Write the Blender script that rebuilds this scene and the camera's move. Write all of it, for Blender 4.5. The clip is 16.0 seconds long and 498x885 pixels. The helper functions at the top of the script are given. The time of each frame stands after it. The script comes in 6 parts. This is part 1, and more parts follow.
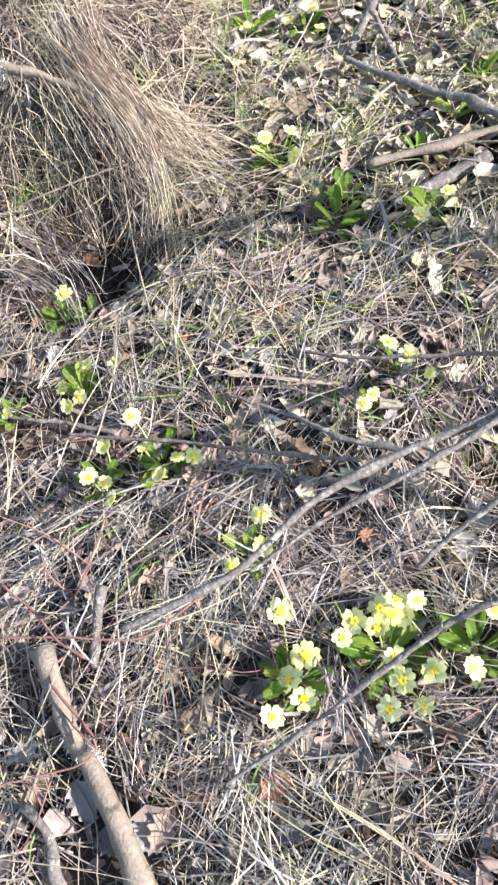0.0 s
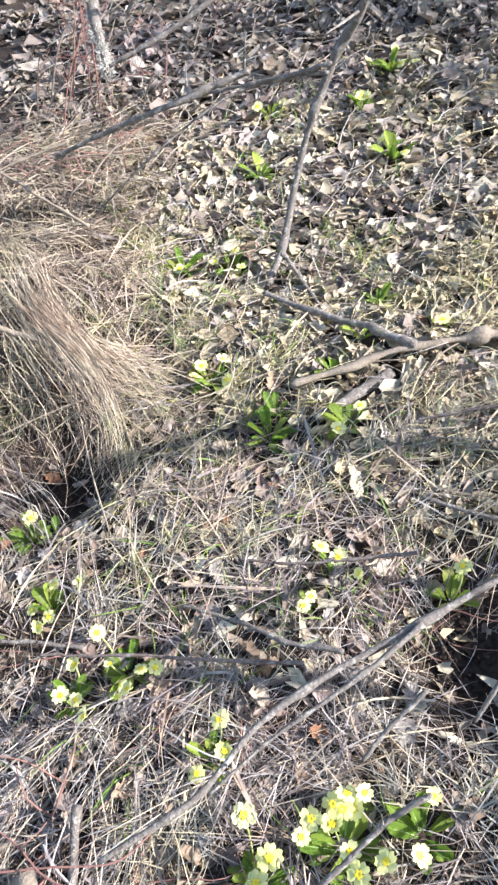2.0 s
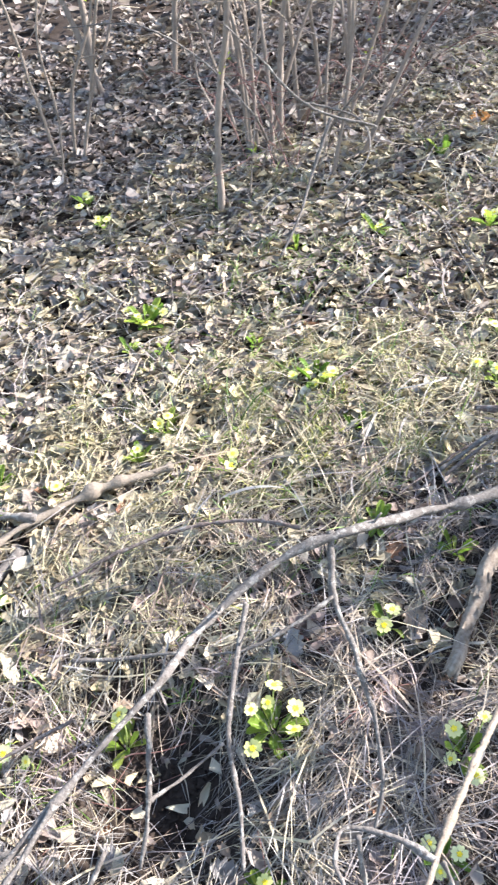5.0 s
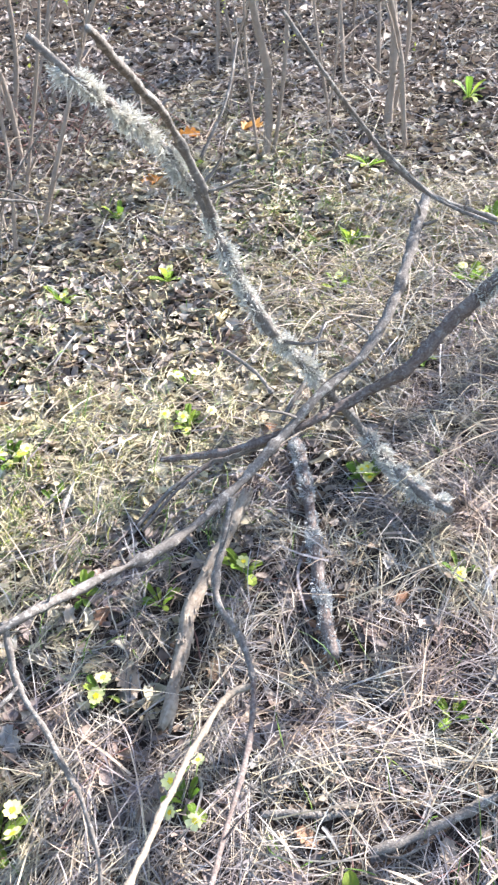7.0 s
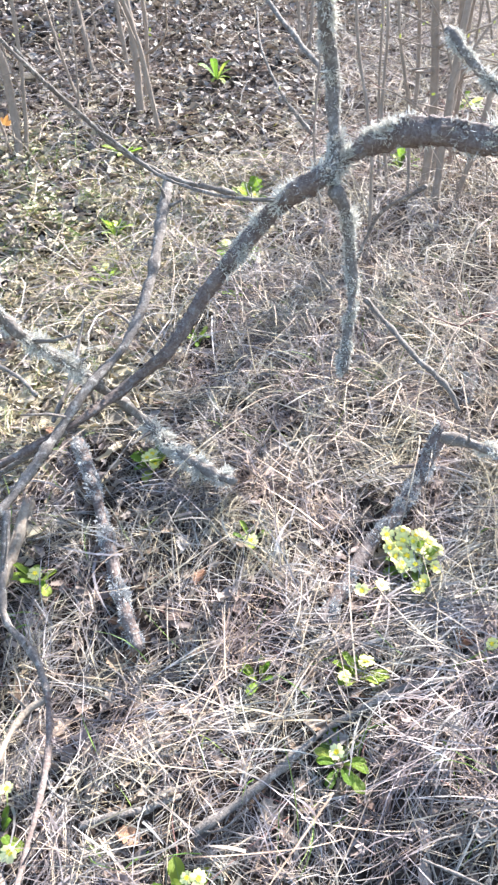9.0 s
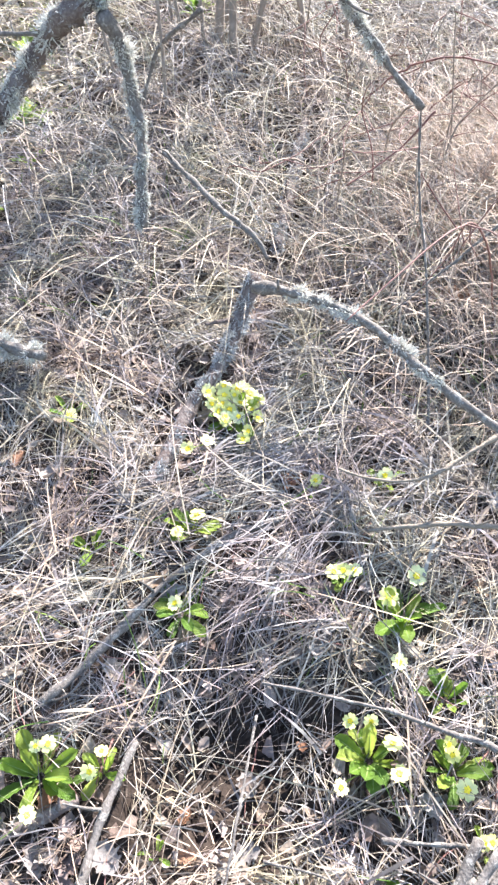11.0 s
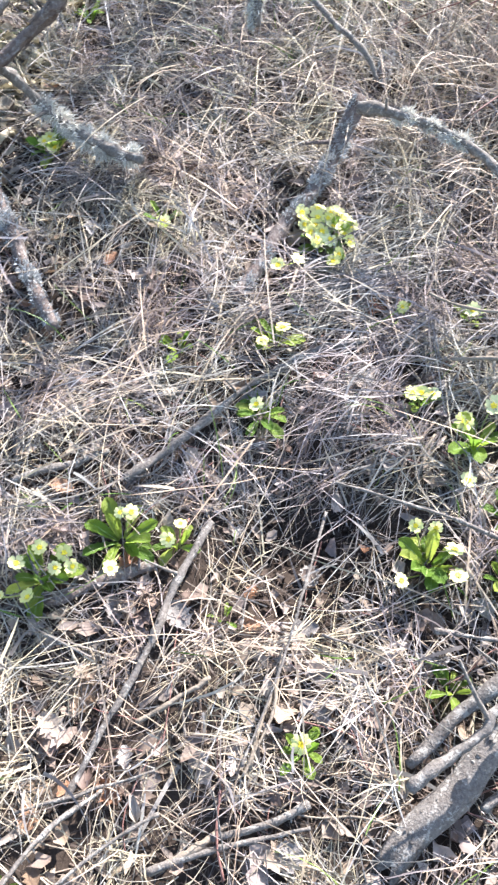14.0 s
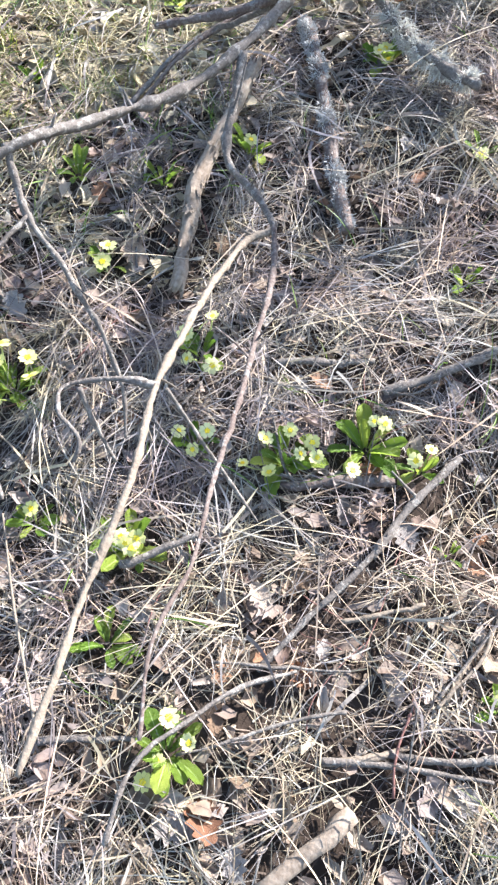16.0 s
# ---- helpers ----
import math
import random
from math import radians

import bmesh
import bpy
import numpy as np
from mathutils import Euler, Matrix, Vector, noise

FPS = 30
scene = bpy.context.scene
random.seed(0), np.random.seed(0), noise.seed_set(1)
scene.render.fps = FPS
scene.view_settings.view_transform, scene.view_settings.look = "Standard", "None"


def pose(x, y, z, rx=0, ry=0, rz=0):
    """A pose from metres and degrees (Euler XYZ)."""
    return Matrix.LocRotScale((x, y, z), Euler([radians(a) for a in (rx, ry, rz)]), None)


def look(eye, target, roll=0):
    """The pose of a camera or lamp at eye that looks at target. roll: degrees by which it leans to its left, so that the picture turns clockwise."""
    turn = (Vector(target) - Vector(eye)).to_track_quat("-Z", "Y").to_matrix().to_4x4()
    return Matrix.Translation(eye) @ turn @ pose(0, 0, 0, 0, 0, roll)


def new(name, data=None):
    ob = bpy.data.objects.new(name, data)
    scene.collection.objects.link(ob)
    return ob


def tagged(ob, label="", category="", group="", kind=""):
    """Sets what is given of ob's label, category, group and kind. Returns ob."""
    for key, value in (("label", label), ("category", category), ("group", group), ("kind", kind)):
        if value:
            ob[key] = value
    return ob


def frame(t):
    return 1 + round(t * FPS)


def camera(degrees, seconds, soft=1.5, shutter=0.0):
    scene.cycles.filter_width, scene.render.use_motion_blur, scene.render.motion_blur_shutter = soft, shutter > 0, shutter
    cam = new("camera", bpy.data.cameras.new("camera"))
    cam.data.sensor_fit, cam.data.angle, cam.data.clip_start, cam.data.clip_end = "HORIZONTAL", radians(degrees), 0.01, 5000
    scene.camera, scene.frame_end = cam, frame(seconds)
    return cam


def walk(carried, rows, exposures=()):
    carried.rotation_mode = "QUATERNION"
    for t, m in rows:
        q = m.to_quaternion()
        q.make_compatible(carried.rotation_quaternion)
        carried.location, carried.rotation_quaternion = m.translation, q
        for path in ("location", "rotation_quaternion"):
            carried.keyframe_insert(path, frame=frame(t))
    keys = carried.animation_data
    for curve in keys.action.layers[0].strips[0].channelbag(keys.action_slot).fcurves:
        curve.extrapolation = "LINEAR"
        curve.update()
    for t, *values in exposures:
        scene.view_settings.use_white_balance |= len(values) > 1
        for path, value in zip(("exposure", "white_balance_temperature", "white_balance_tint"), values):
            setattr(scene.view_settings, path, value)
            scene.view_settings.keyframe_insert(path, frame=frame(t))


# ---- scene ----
cam = camera(37.1, 16.0, soft=2.3, shutter=0.2)
EXPOSURES = [(0, 1.57), (3, 1.77), (5.5, 2.05), (7.5, 2.22), (9, 2.32), (10.2, 2.34), (12.5, 2.20), (14, 2.14), (16, 1.97)]
PATH = [
    (0, (-0.075, 0.030, 0.936), (-0.073, 0.597, 0.112), 0.5),
    (0.5, (-0.093, 0.044, 1.002), (-0.095, 0.639, 0.199), -0.0),
    (1, (-0.081, 0.048, 1.045), (-0.079, 0.676, 0.267), -0.8),
    (1.5, (-0.066, 0.037, 1.084), (-0.040, 0.707, 0.342), -0.9),
    (2, (-0.052, 0.025, 1.121), (0.008, 0.730, 0.415), -0.5),
    (2.5, (-0.038, 0.020, 1.155), (0.079, 0.754, 0.487), 0.4),
    (3, (0.005, 0.011, 1.171), (0.185, 0.766, 0.540), 0.4),
    (3.2, (0.010, 0.000, 1.168), (0.230, 0.763, 0.560), 1.5),
    (5.3, (0.179, -0.098, 1.259), (0.638, 0.571, 0.676), -2.0),
    (5.5, (0.204, -0.118, 1.258), (0.692, 0.533, 0.677), -2.0),
    (6, (0.248, -0.162, 1.264), (0.799, 0.447, 0.693), -2.2),
    (6.5, (0.281, -0.199, 1.278), (0.886, 0.371, 0.722), -2.4),
    (7, (0.303, -0.224, 1.292), (0.951, 0.312, 0.752), -2.4),
    (7.5, (0.329, -0.245, 1.287), (1.018, 0.256, 0.762), -3.0),
    (8, (0.353, -0.280, 1.288), (1.070, 0.181, 0.766), -3.6),
    (8.5, (0.366, -0.318, 1.274), (1.108, 0.088, 0.741), -4.2),
    (9, (0.374, -0.333, 1.267), (1.125, 0.021, 0.710), -4.5),
    (9.5, (0.383, -0.353, 1.250), (1.139, -0.056, 0.667), -4.4),
    (10, (0.392, -0.369, 1.235), (1.144, -0.121, 0.625), -4.3),
    (10.2, (0.395, -0.380, 1.223), (1.143, -0.154, 0.599), -4.2),
    (12.3, (0.327, -0.406, 1.164), (1.006, -0.313, 0.436), -1.3),
    (12.5, (0.316, -0.399, 1.158), (0.986, -0.299, 0.422), -1.3),
    (13, (0.280, -0.378, 1.129), (0.941, -0.269, 0.387), -0.4),
    (13.5, (0.262, -0.370, 1.123), (0.899, -0.231, 0.364), -0.6),
    (14, (0.248, -0.355, 1.111), (0.858, -0.170, 0.341), -0.9),
    (14.5, (0.213, -0.311, 1.079), (0.794, -0.063, 0.304), -0.5),
    (15, (0.171, -0.253, 1.075), (0.719, 0.054, 0.297), -0.2),
    (15.5, (0.134, -0.235, 1.058), (0.656, 0.105, 0.276), 1.3),
    (16, (0.116, -0.238, 1.039), (0.616, 0.113, 0.247), 1.6),
]
walk(cam, [(t, look(eye, target, roll)) for t, eye, target, roll in PATH], EXPOSURES)

# ---- light ----
SUN_TO = Vector((0.78, -0.24, 0.60)).normalized()      # from the ground towards the sun
world = bpy.data.worlds.new("sky")
scene.world = world
world.use_nodes = True
wn = world.node_tree.nodes
sky = wn.new("ShaderNodeTexSky")
sky.sky_type, sky.sun_disc = "NISHITA", False
sky.sun_elevation = math.asin(SUN_TO.z)
sky.sun_rotation = math.atan2(SUN_TO.x, SUN_TO.y)
wn["Background"].inputs["Strength"].default_value = 0.125
world.node_tree.links.new(sky.outputs["Color"], wn["Background"].inputs["Color"])
sun = new("sun", bpy.data.lights.new("sun", "SUN"))
sun.data.energy, sun.data.angle, sun.data.color = 5.0, radians(0.53), (1.0, 0.965, 0.95)
sun.matrix_world = look(SUN_TO * 30, (0, 0, 0))

# ---- materials ----


def material(name, ramp, rough=0.8, per="island", scale=60.0, spread=0.35, bump=0.3, bump_scale=200.0, through_light=0.0, spec=0.3, patchy=0.0, tints=(), specks=None):
    """A surface whose colour runs over the ramp from piece to piece, with a finer noise over each piece."""
    m = bpy.data.materials.new(name)
    m.use_nodes = True
    n, links = m.node_tree.nodes, m.node_tree.links
    b = n["Principled BSDF"]
    b.inputs["Roughness"].default_value = rough
    b.inputs["Specular IOR Level"].default_value = spec
    coord = n.new("ShaderNodeNewGeometry" if per == "island" else "ShaderNodeTexCoord")
    noise_a = n.new("ShaderNodeTexNoise")
    noise_a.inputs["Scale"].default_value, noise_a.inputs["Detail"].default_value = scale, 6.0
    place = coord.outputs["Position"] if per == "island" else coord.outputs["Object"]
    links.new(place, noise_a.inputs["Vector"])
    if per == "island":
        chance = coord.outputs["Random Per Island"]
        if patchy:                                   # neighbours weather alike
            patches = n.new("ShaderNodeTexNoise")
            patches.inputs["Scale"].default_value, patches.inputs["Detail"].default_value = 17.0, 3.0
            links.new(place, patches.inputs["Vector"])
            wide_range = n.new("ShaderNodeMapRange")
            wide_range.inputs["From Min"].default_value, wide_range.inputs["From Max"].default_value = 0.36, 0.64
            links.new(patches.outputs["Fac"], wide_range.inputs["Value"])
            blend = n.new("ShaderNodeMix")
            blend.inputs["Factor"].default_value = patchy
            links.new(chance, blend.inputs["A"])
            links.new(wide_range.outputs["Result"], blend.inputs["B"])
            chance = blend.outputs["Result"]
    elif per == "object":
        chance = n.new("ShaderNodeObjectInfo").outputs["Random"]
    else:
        wide = n.new("ShaderNodeTexNoise")
        wide.inputs["Scale"].default_value, wide.inputs["Detail"].default_value = scale * 0.15, 4.0
        links.new(place, wide.inputs["Vector"])
        chance = wide.outputs["Fac"]
    mix = n.new("ShaderNodeMath")
    mix.operation = "MULTIPLY_ADD"
    mix.inputs[1].default_value = spread
    links.new(noise_a.outputs["Fac"], mix.inputs[0])
    add = n.new("ShaderNodeMath")
    add.operation = "MULTIPLY_ADD"
    add.inputs[1].default_value, add.inputs[2].default_value = 1.0 - 0.5 * spread, -0.25 * spread
    links.new(chance, add.inputs[0])
    links.new(add.outputs[0], mix.inputs[2])
    r = n.new("ShaderNodeValToRGB")
    e = r.color_ramp.elements
    while len(e) < len(ramp):
        e.new(0.5)
    for k, c in enumerate(ramp):
        e[k].position, e[k].color = k / max(1, len(ramp) - 1), (*c, 1)
    links.new(mix.outputs[0], r.inputs["Fac"])
    colour = r.outputs["Color"]
    if tints:                                        # slow drift of hue over the bank
        drift = n.new("ShaderNodeTexNoise")
        drift.inputs["Scale"].default_value, drift.inputs["Detail"].default_value = 8.0, 3.0
        links.new(place, drift.inputs["Vector"])
        hues = n.new("ShaderNodeValToRGB")
        h = hues.color_ramp.elements
        h.new(0.5)
        for k, c in enumerate(tints):
            h[k].position, h[k].color = (0.36, 0.5, 0.62)[k], (*c, 1)
        links.new(drift.outputs["Fac"], hues.inputs["Fac"])
        tinted = n.new("ShaderNodeMix")
        tinted.data_type, tinted.blend_type = "RGBA", "MULTIPLY"
        tinted.inputs[0].default_value = 1.0
        links.new(colour, tinted.inputs[6])
        links.new(hues.outputs["Color"], tinted.inputs[7])
        colour = tinted.outputs[2]
    if specks:                                       # thin pale lichen scales in small islands
        spot = n.new("ShaderNodeTexNoise")
        spot.inputs["Scale"].default_value, spot.inputs["Detail"].default_value, spot.inputs["Roughness"].default_value = 75.0, 6.0, 0.7
        links.new(place, spot.inputs["Vector"])
        limit = n.new("ShaderNodeMapRange")
        limit.inputs["From Min"].default_value, limit.inputs["From Max"].default_value = 0.54, 0.60
        links.new(spot.outputs["Fac"], limit.inputs["Value"])
        scaly = n.new("ShaderNodeMix")
        scaly.data_type = "RGBA"
        scaly.inputs[7].default_value = (*specks, 1)
        links.new(limit.outputs["Result"], scaly.inputs[0])
        links.new(colour, scaly.inputs[6])
        colour = scaly.outputs[2]
    links.new(colour, b.inputs["Base Color"])
    if bump:
        noise_b = n.new("ShaderNodeTexNoise")
        noise_b.inputs["Scale"].default_value, noise_b.inputs["Detail"].default_value = bump_scale, 5.0
        links.new(place, noise_b.inputs["Vector"])
        bp = n.new("ShaderNodeBump")
        bp.inputs["Strength"].default_value, bp.inputs["Distance"].default_value = bump, 0.002
        links.new(noise_b.outputs["Fac"], bp.inputs["Height"])
        links.new(bp.outputs["Normal"], b.inputs["Normal"])
    if through_light:
        t = n.new("ShaderNodeBsdfTranslucent")
        links.new(colour, t.inputs["Color"])
        s = n.new("ShaderNodeMixShader")
        s.inputs["Fac"].default_value = through_light
        links.new(b.outputs[0], s.inputs[1])
        links.new(t.outputs[0], s.inputs[2])
        links.new(s.outputs[0], n["Material Output"].inputs["Surface"])
    return m


SOIL = material("soil", [(0.016, 0.012, 0.010), (0.042, 0.031, 0.025), (0.085, 0.065, 0.052)], 0.95, "world", 35, 0.6, 1.0, 120, spec=0.1)
STRAW = material("straw", [(0.085, 0.063, 0.052), (0.18, 0.138, 0.108), (0.35, 0.285, 0.215), (0.52, 0.445, 0.345), (0.26, 0.216, 0.178), (0.56, 0.50, 0.405)], 0.62, "island", 70, 0.3, 0, through_light=0.22, patchy=0.3, tints=((1.0, 0.90, 0.87), (1.0, 1.0, 1.0), (0.98, 1.0, 0.88)))
# straw yellowed and lightened: the wood edge's sunlight put into its colour
STRAW_SUNLIT = material("straw_sunlit", [(0.10, 0.080, 0.051), (0.21, 0.175, 0.108), (0.40, 0.345, 0.215), (0.56, 0.50, 0.32), (0.30, 0.268, 0.165), (0.62, 0.575, 0.40)], 0.62, "island", 70, 0.3, 0, through_light=0.25, patchy=0.3)
SHOOT = material("young_shoot", [(0.16, 0.17, 0.04), (0.27, 0.28, 0.06), (0.40, 0.39, 0.11)], 0.5, "island", 50, 0.3, 0, through_light=0.4)
STRAW_GREY = material("straw_grey", [(0.068, 0.056, 0.052), (0.155, 0.132, 0.125), (0.33, 0.30, 0.285), (0.54, 0.51, 0.49)], 0.65, "island", 70, 0.3, 0, through_light=0.18, patchy=0.35, tints=((1.0, 0.91, 0.93), (1.0, 1.0, 1.0), (0.96, 1.0, 0.92)))
# brown thatch, coloured darker than itself to deepen shade between the blades
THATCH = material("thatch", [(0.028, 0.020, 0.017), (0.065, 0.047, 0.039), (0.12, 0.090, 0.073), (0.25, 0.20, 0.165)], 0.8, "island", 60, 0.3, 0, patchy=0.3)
STRAW_RED = material("straw_red", [(0.20, 0.135, 0.10), (0.36, 0.265, 0.205), (0.54, 0.43, 0.345), (0.44, 0.34, 0.27)], 0.62, "island", 50, 0.3, 0, through_light=0.25)
GREEN_BLADE = material("green_blade", [(0.06, 0.13, 0.02), (0.13, 0.22, 0.04), (0.22, 0.30, 0.07)], 0.5, "island", 50, 0.3, 0, through_light=0.35)
LITTER = material("leaf_litter", [(0.06, 0.044, 0.036), (0.13, 0.095, 0.078), (0.23, 0.172, 0.138), (0.20, 0.165, 0.15), (0.34, 0.285, 0.245), (0.50, 0.45, 0.41)], 0.6, "island", 90, 0.4, 0.3, 300, 0.15, patchy=0.25, tints=((1.0, 0.93, 0.95), (1.0, 1.0, 1.0), (1.0, 0.96, 0.82)))
FLOOR_LEAF = material("floor_leaf", [(0.044, 0.036, 0.030), (0.108, 0.085, 0.072), (0.217, 0.175, 0.145), (0.197, 0.175, 0.160), (0.374, 0.335, 0.295), (0.552, 0.528, 0.485)], 0.6, "island", 90, 0.4, 0.3, 300, 0.15, patchy=0.25, tints=((1.0, 0.93, 0.95), (1.0, 1.0, 1.0), (1.0, 0.96, 0.82)))
# pale leaves, lightened and yellowed further to carry the sunlit band
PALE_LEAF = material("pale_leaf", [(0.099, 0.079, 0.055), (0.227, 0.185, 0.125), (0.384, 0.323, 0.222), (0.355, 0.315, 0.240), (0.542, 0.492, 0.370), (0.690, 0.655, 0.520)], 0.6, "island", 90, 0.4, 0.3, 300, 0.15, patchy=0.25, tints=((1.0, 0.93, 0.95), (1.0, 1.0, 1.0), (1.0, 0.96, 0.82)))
DEAD_LEAF = material("dead_leaf", [(0.16, 0.10, 0.065), (0.28, 0.19, 0.125), (0.37, 0.28, 0.21), (0.38, 0.33, 0.28)], 0.6, "object", 70, 0.5, 0.5, 260, 0.2)
PETAL = material("petal", [(0.74, 0.72, 0.25), (0.79, 0.77, 0.34), (0.84, 0.825, 0.45)], 0.55, "object", 140, 0.35, 0.15, 400, 0.35)
EYE = material("flower_eye", [(0.80, 0.56, 0.02), (0.86, 0.70, 0.06)], 0.5, "object", 300, 0.6, 0, through_light=0.1)
STALK = material("stalk", [(0.30, 0.38, 0.10), (0.50, 0.54, 0.20)], 0.5, "object", 80, 0.4, 0, through_light=0.25)
LEAF = material("primrose_leaf", [(0.09, 0.19, 0.025), (0.17, 0.29, 0.038), (0.29, 0.40, 0.06), (0.47, 0.53, 0.11)], 0.45, "object", 90, 0.5, 1.0, 170, 0.48, 0.4)
MIDRIB = material("midrib", [(0.22, 0.33, 0.10), (0.36, 0.45, 0.18)], 0.5, "object", 90, 0.4, 0, through_light=0.2)
BARK = material("bark", [(0.045, 0.037, 0.032), (0.105, 0.090, 0.080), (0.17, 0.152, 0.139), (0.31, 0.29, 0.268)], 0.88, "world", 210, 0.9, 1.0, 300, spec=0.15, specks=(0.27, 0.25, 0.225))
BARK_DARK = material("bark_dark", [(0.035, 0.025, 0.022), (0.095, 0.070, 0.062), (0.165, 0.135, 0.122), (0.36, 0.34, 0.32)], 0.88, "world", 200, 0.9, 1.0, 260, spec=0.15, specks=(0.20, 0.185, 0.175))
BARK_PALE = material("bark_pale", [(0.10, 0.078, 0.060), (0.21, 0.172, 0.135), (0.33, 0.285, 0.23)], 0.85, "world", 220, 0.7, 0.9, 240, spec=0.2)
ROTTEN = material("rotten_wood", [(0.06, 0.045, 0.036), (0.15, 0.115, 0.088), (0.24, 0.195, 0.155), (0.30, 0.26, 0.215), (0.40, 0.355, 0.30)], 0.92, "world", 150, 0.9, 1.0, 110, spec=0.12)
LICHEN = material("lichen", [(0.38, 0.365, 0.32), (0.53, 0.515, 0.465), (0.70, 0.68, 0.62)], 0.9, "island", 90, 0.4, 0, through_light=0.2)
CRUST = material("lichen_crust", [(0.27, 0.27, 0.265), (0.42, 0.42, 0.41), (0.60, 0.595, 0.58)], 0.9, "island", 90, 0.4, 0, through_light=0.1)
BARK_RED = material("bark_red", [(0.10, 0.045, 0.038), (0.19, 0.095, 0.08), (0.28, 0.17, 0.14)], 0.7, "world", 90, 0.7, 0.6, 240)
LEAF_TONES = {
    "tan": DEAD_LEAF,
    "grey": material("grey_leaf", [(0.15, 0.13, 0.12), (0.25, 0.225, 0.21), (0.36, 0.335, 0.32)], 0.6, "object", 80, 0.6, 0.5, 260, 0.15),
    "rust": material("rusty_leaf", [(0.16, 0.075, 0.045), (0.28, 0.14, 0.08), (0.36, 0.22, 0.14)], 0.6, "object", 80, 0.6, 0.5, 260, 0.2),
    "orange": material("orange_leaf", [(0.36, 0.12, 0.025), (0.52, 0.22, 0.05), (0.60, 0.34, 0.12)], 0.6, "object", 80, 0.6, 0.5, 260, 0.3),
}
SHRUB_BARK = material("shrub_bark", [(0.13, 0.10, 0.082), (0.24, 0.195, 0.16), (0.34, 0.29, 0.25)], 0.85, "world", 60, 0.7, 0.8, 150, spec=0.2)

# ---- the lie of the land ----
RISE = math.tan(radians(12.0))
SQ3 = math.sqrt(0.75)
BUMPS = [  # x, y, radius, height
    (0.335, 0.57, 0.16, -0.11), (0.86, -0.275, 0.14, -0.07), (-0.345, 1.03, 0.12, -0.10),
    (-0.43, 1.40, 0.20, 0.07), (-0.78, 1.75, 0.52, 0.16), (2.05, -0.62, 0.32, 0.05), (0.05, 0.80, 0.2, 0.012), (1.45, 0.15, 0.25, 0.015),
]


def land(x, y):
    """The ground's height: a bank of 12 degrees that levels off far away, with hollows and a tussock."""
    x, y = np.asarray(x, float), np.asarray(y, float)
    z = RISE * 20 * np.tanh((SQ3 * x + 0.5 * y) / 20)
    for bx, by, r, a in BUMPS:
        z = z + a * np.exp(-(((x - bx) ** 2 + (y - by) ** 2) / r**2) ** 1.3)
    near = np.exp(-((x - 1.0) ** 2 + (y - 0.6) ** 2) / 30)
    z = z + near * 0.006 * (np.sin(9 * x + 3 * np.sin(5 * y)) + np.sin(11 * y + 2 * np.sin(7 * x)))
    return z


def litter_share(x, y):
    """How far dead leaves, not grass, cover the ground."""
    edge = np.interp(x, [-1, -0.3, 0.0, 0.5, 1.0, 1.5, 2.2, 2.7, 3.3, 6], [2.6, 2.05, 1.45, 1.12, 0.98, 0.90, 0.74, 0.62, 0.52, 0.30])
    wob = 0.12 * np.sin(4.1 * x + 1.0) + 0.08 * np.sin(9.3 * x + 5 * y)
    return np.clip((y - edge + wob) / 0.75 + 0.5, 0.0, 1.0)


# ---- mesh helpers ----
rng = np.random.default_rng(7)
CLEAR = [(0.36, 0.57, 0.05), (0.88, -0.275, 0.035), (-0.345, 1.03, 0.05)]      # x, y, radius: spots that plants, leaves and sticks keep free of matted grass


def raw_mesh(name, verts, quads, mat, smooth=True):
    """A mesh from arrays of corners and four-sided faces."""
    me = bpy.data.meshes.new(name)
    verts, quads = np.asarray(verts, np.float32), np.asarray(quads, np.int32)
    me.vertices.add(len(verts))
    me.vertices.foreach_set("co", verts.ravel())
    me.loops.add(quads.size)
    me.loops.foreach_set("vertex_index", quads.ravel())
    me.polygons.add(len(quads))
    me.polygons.foreach_set("loop_start", np.arange(0, quads.size, 4, dtype=np.int32))
    me.polygons.foreach_set("use_smooth", np.full(len(quads), smooth))
    me.update(calc_edges=True)
    me.materials.append(mat)
    return me


def part(name, mesh, parent, m=None, label=""):
    """A mesh as one object under a thing or a part."""
    ob = new(name, mesh)
    ob.parent = parent
    if m is not None:
        ob.matrix_basis = m
    return tagged(ob, label)


def empty(name, x, y, z):
    ob = new(name)
    ob.empty_display_size = 0.05
    ob.location = (x, y, z)
    return ob


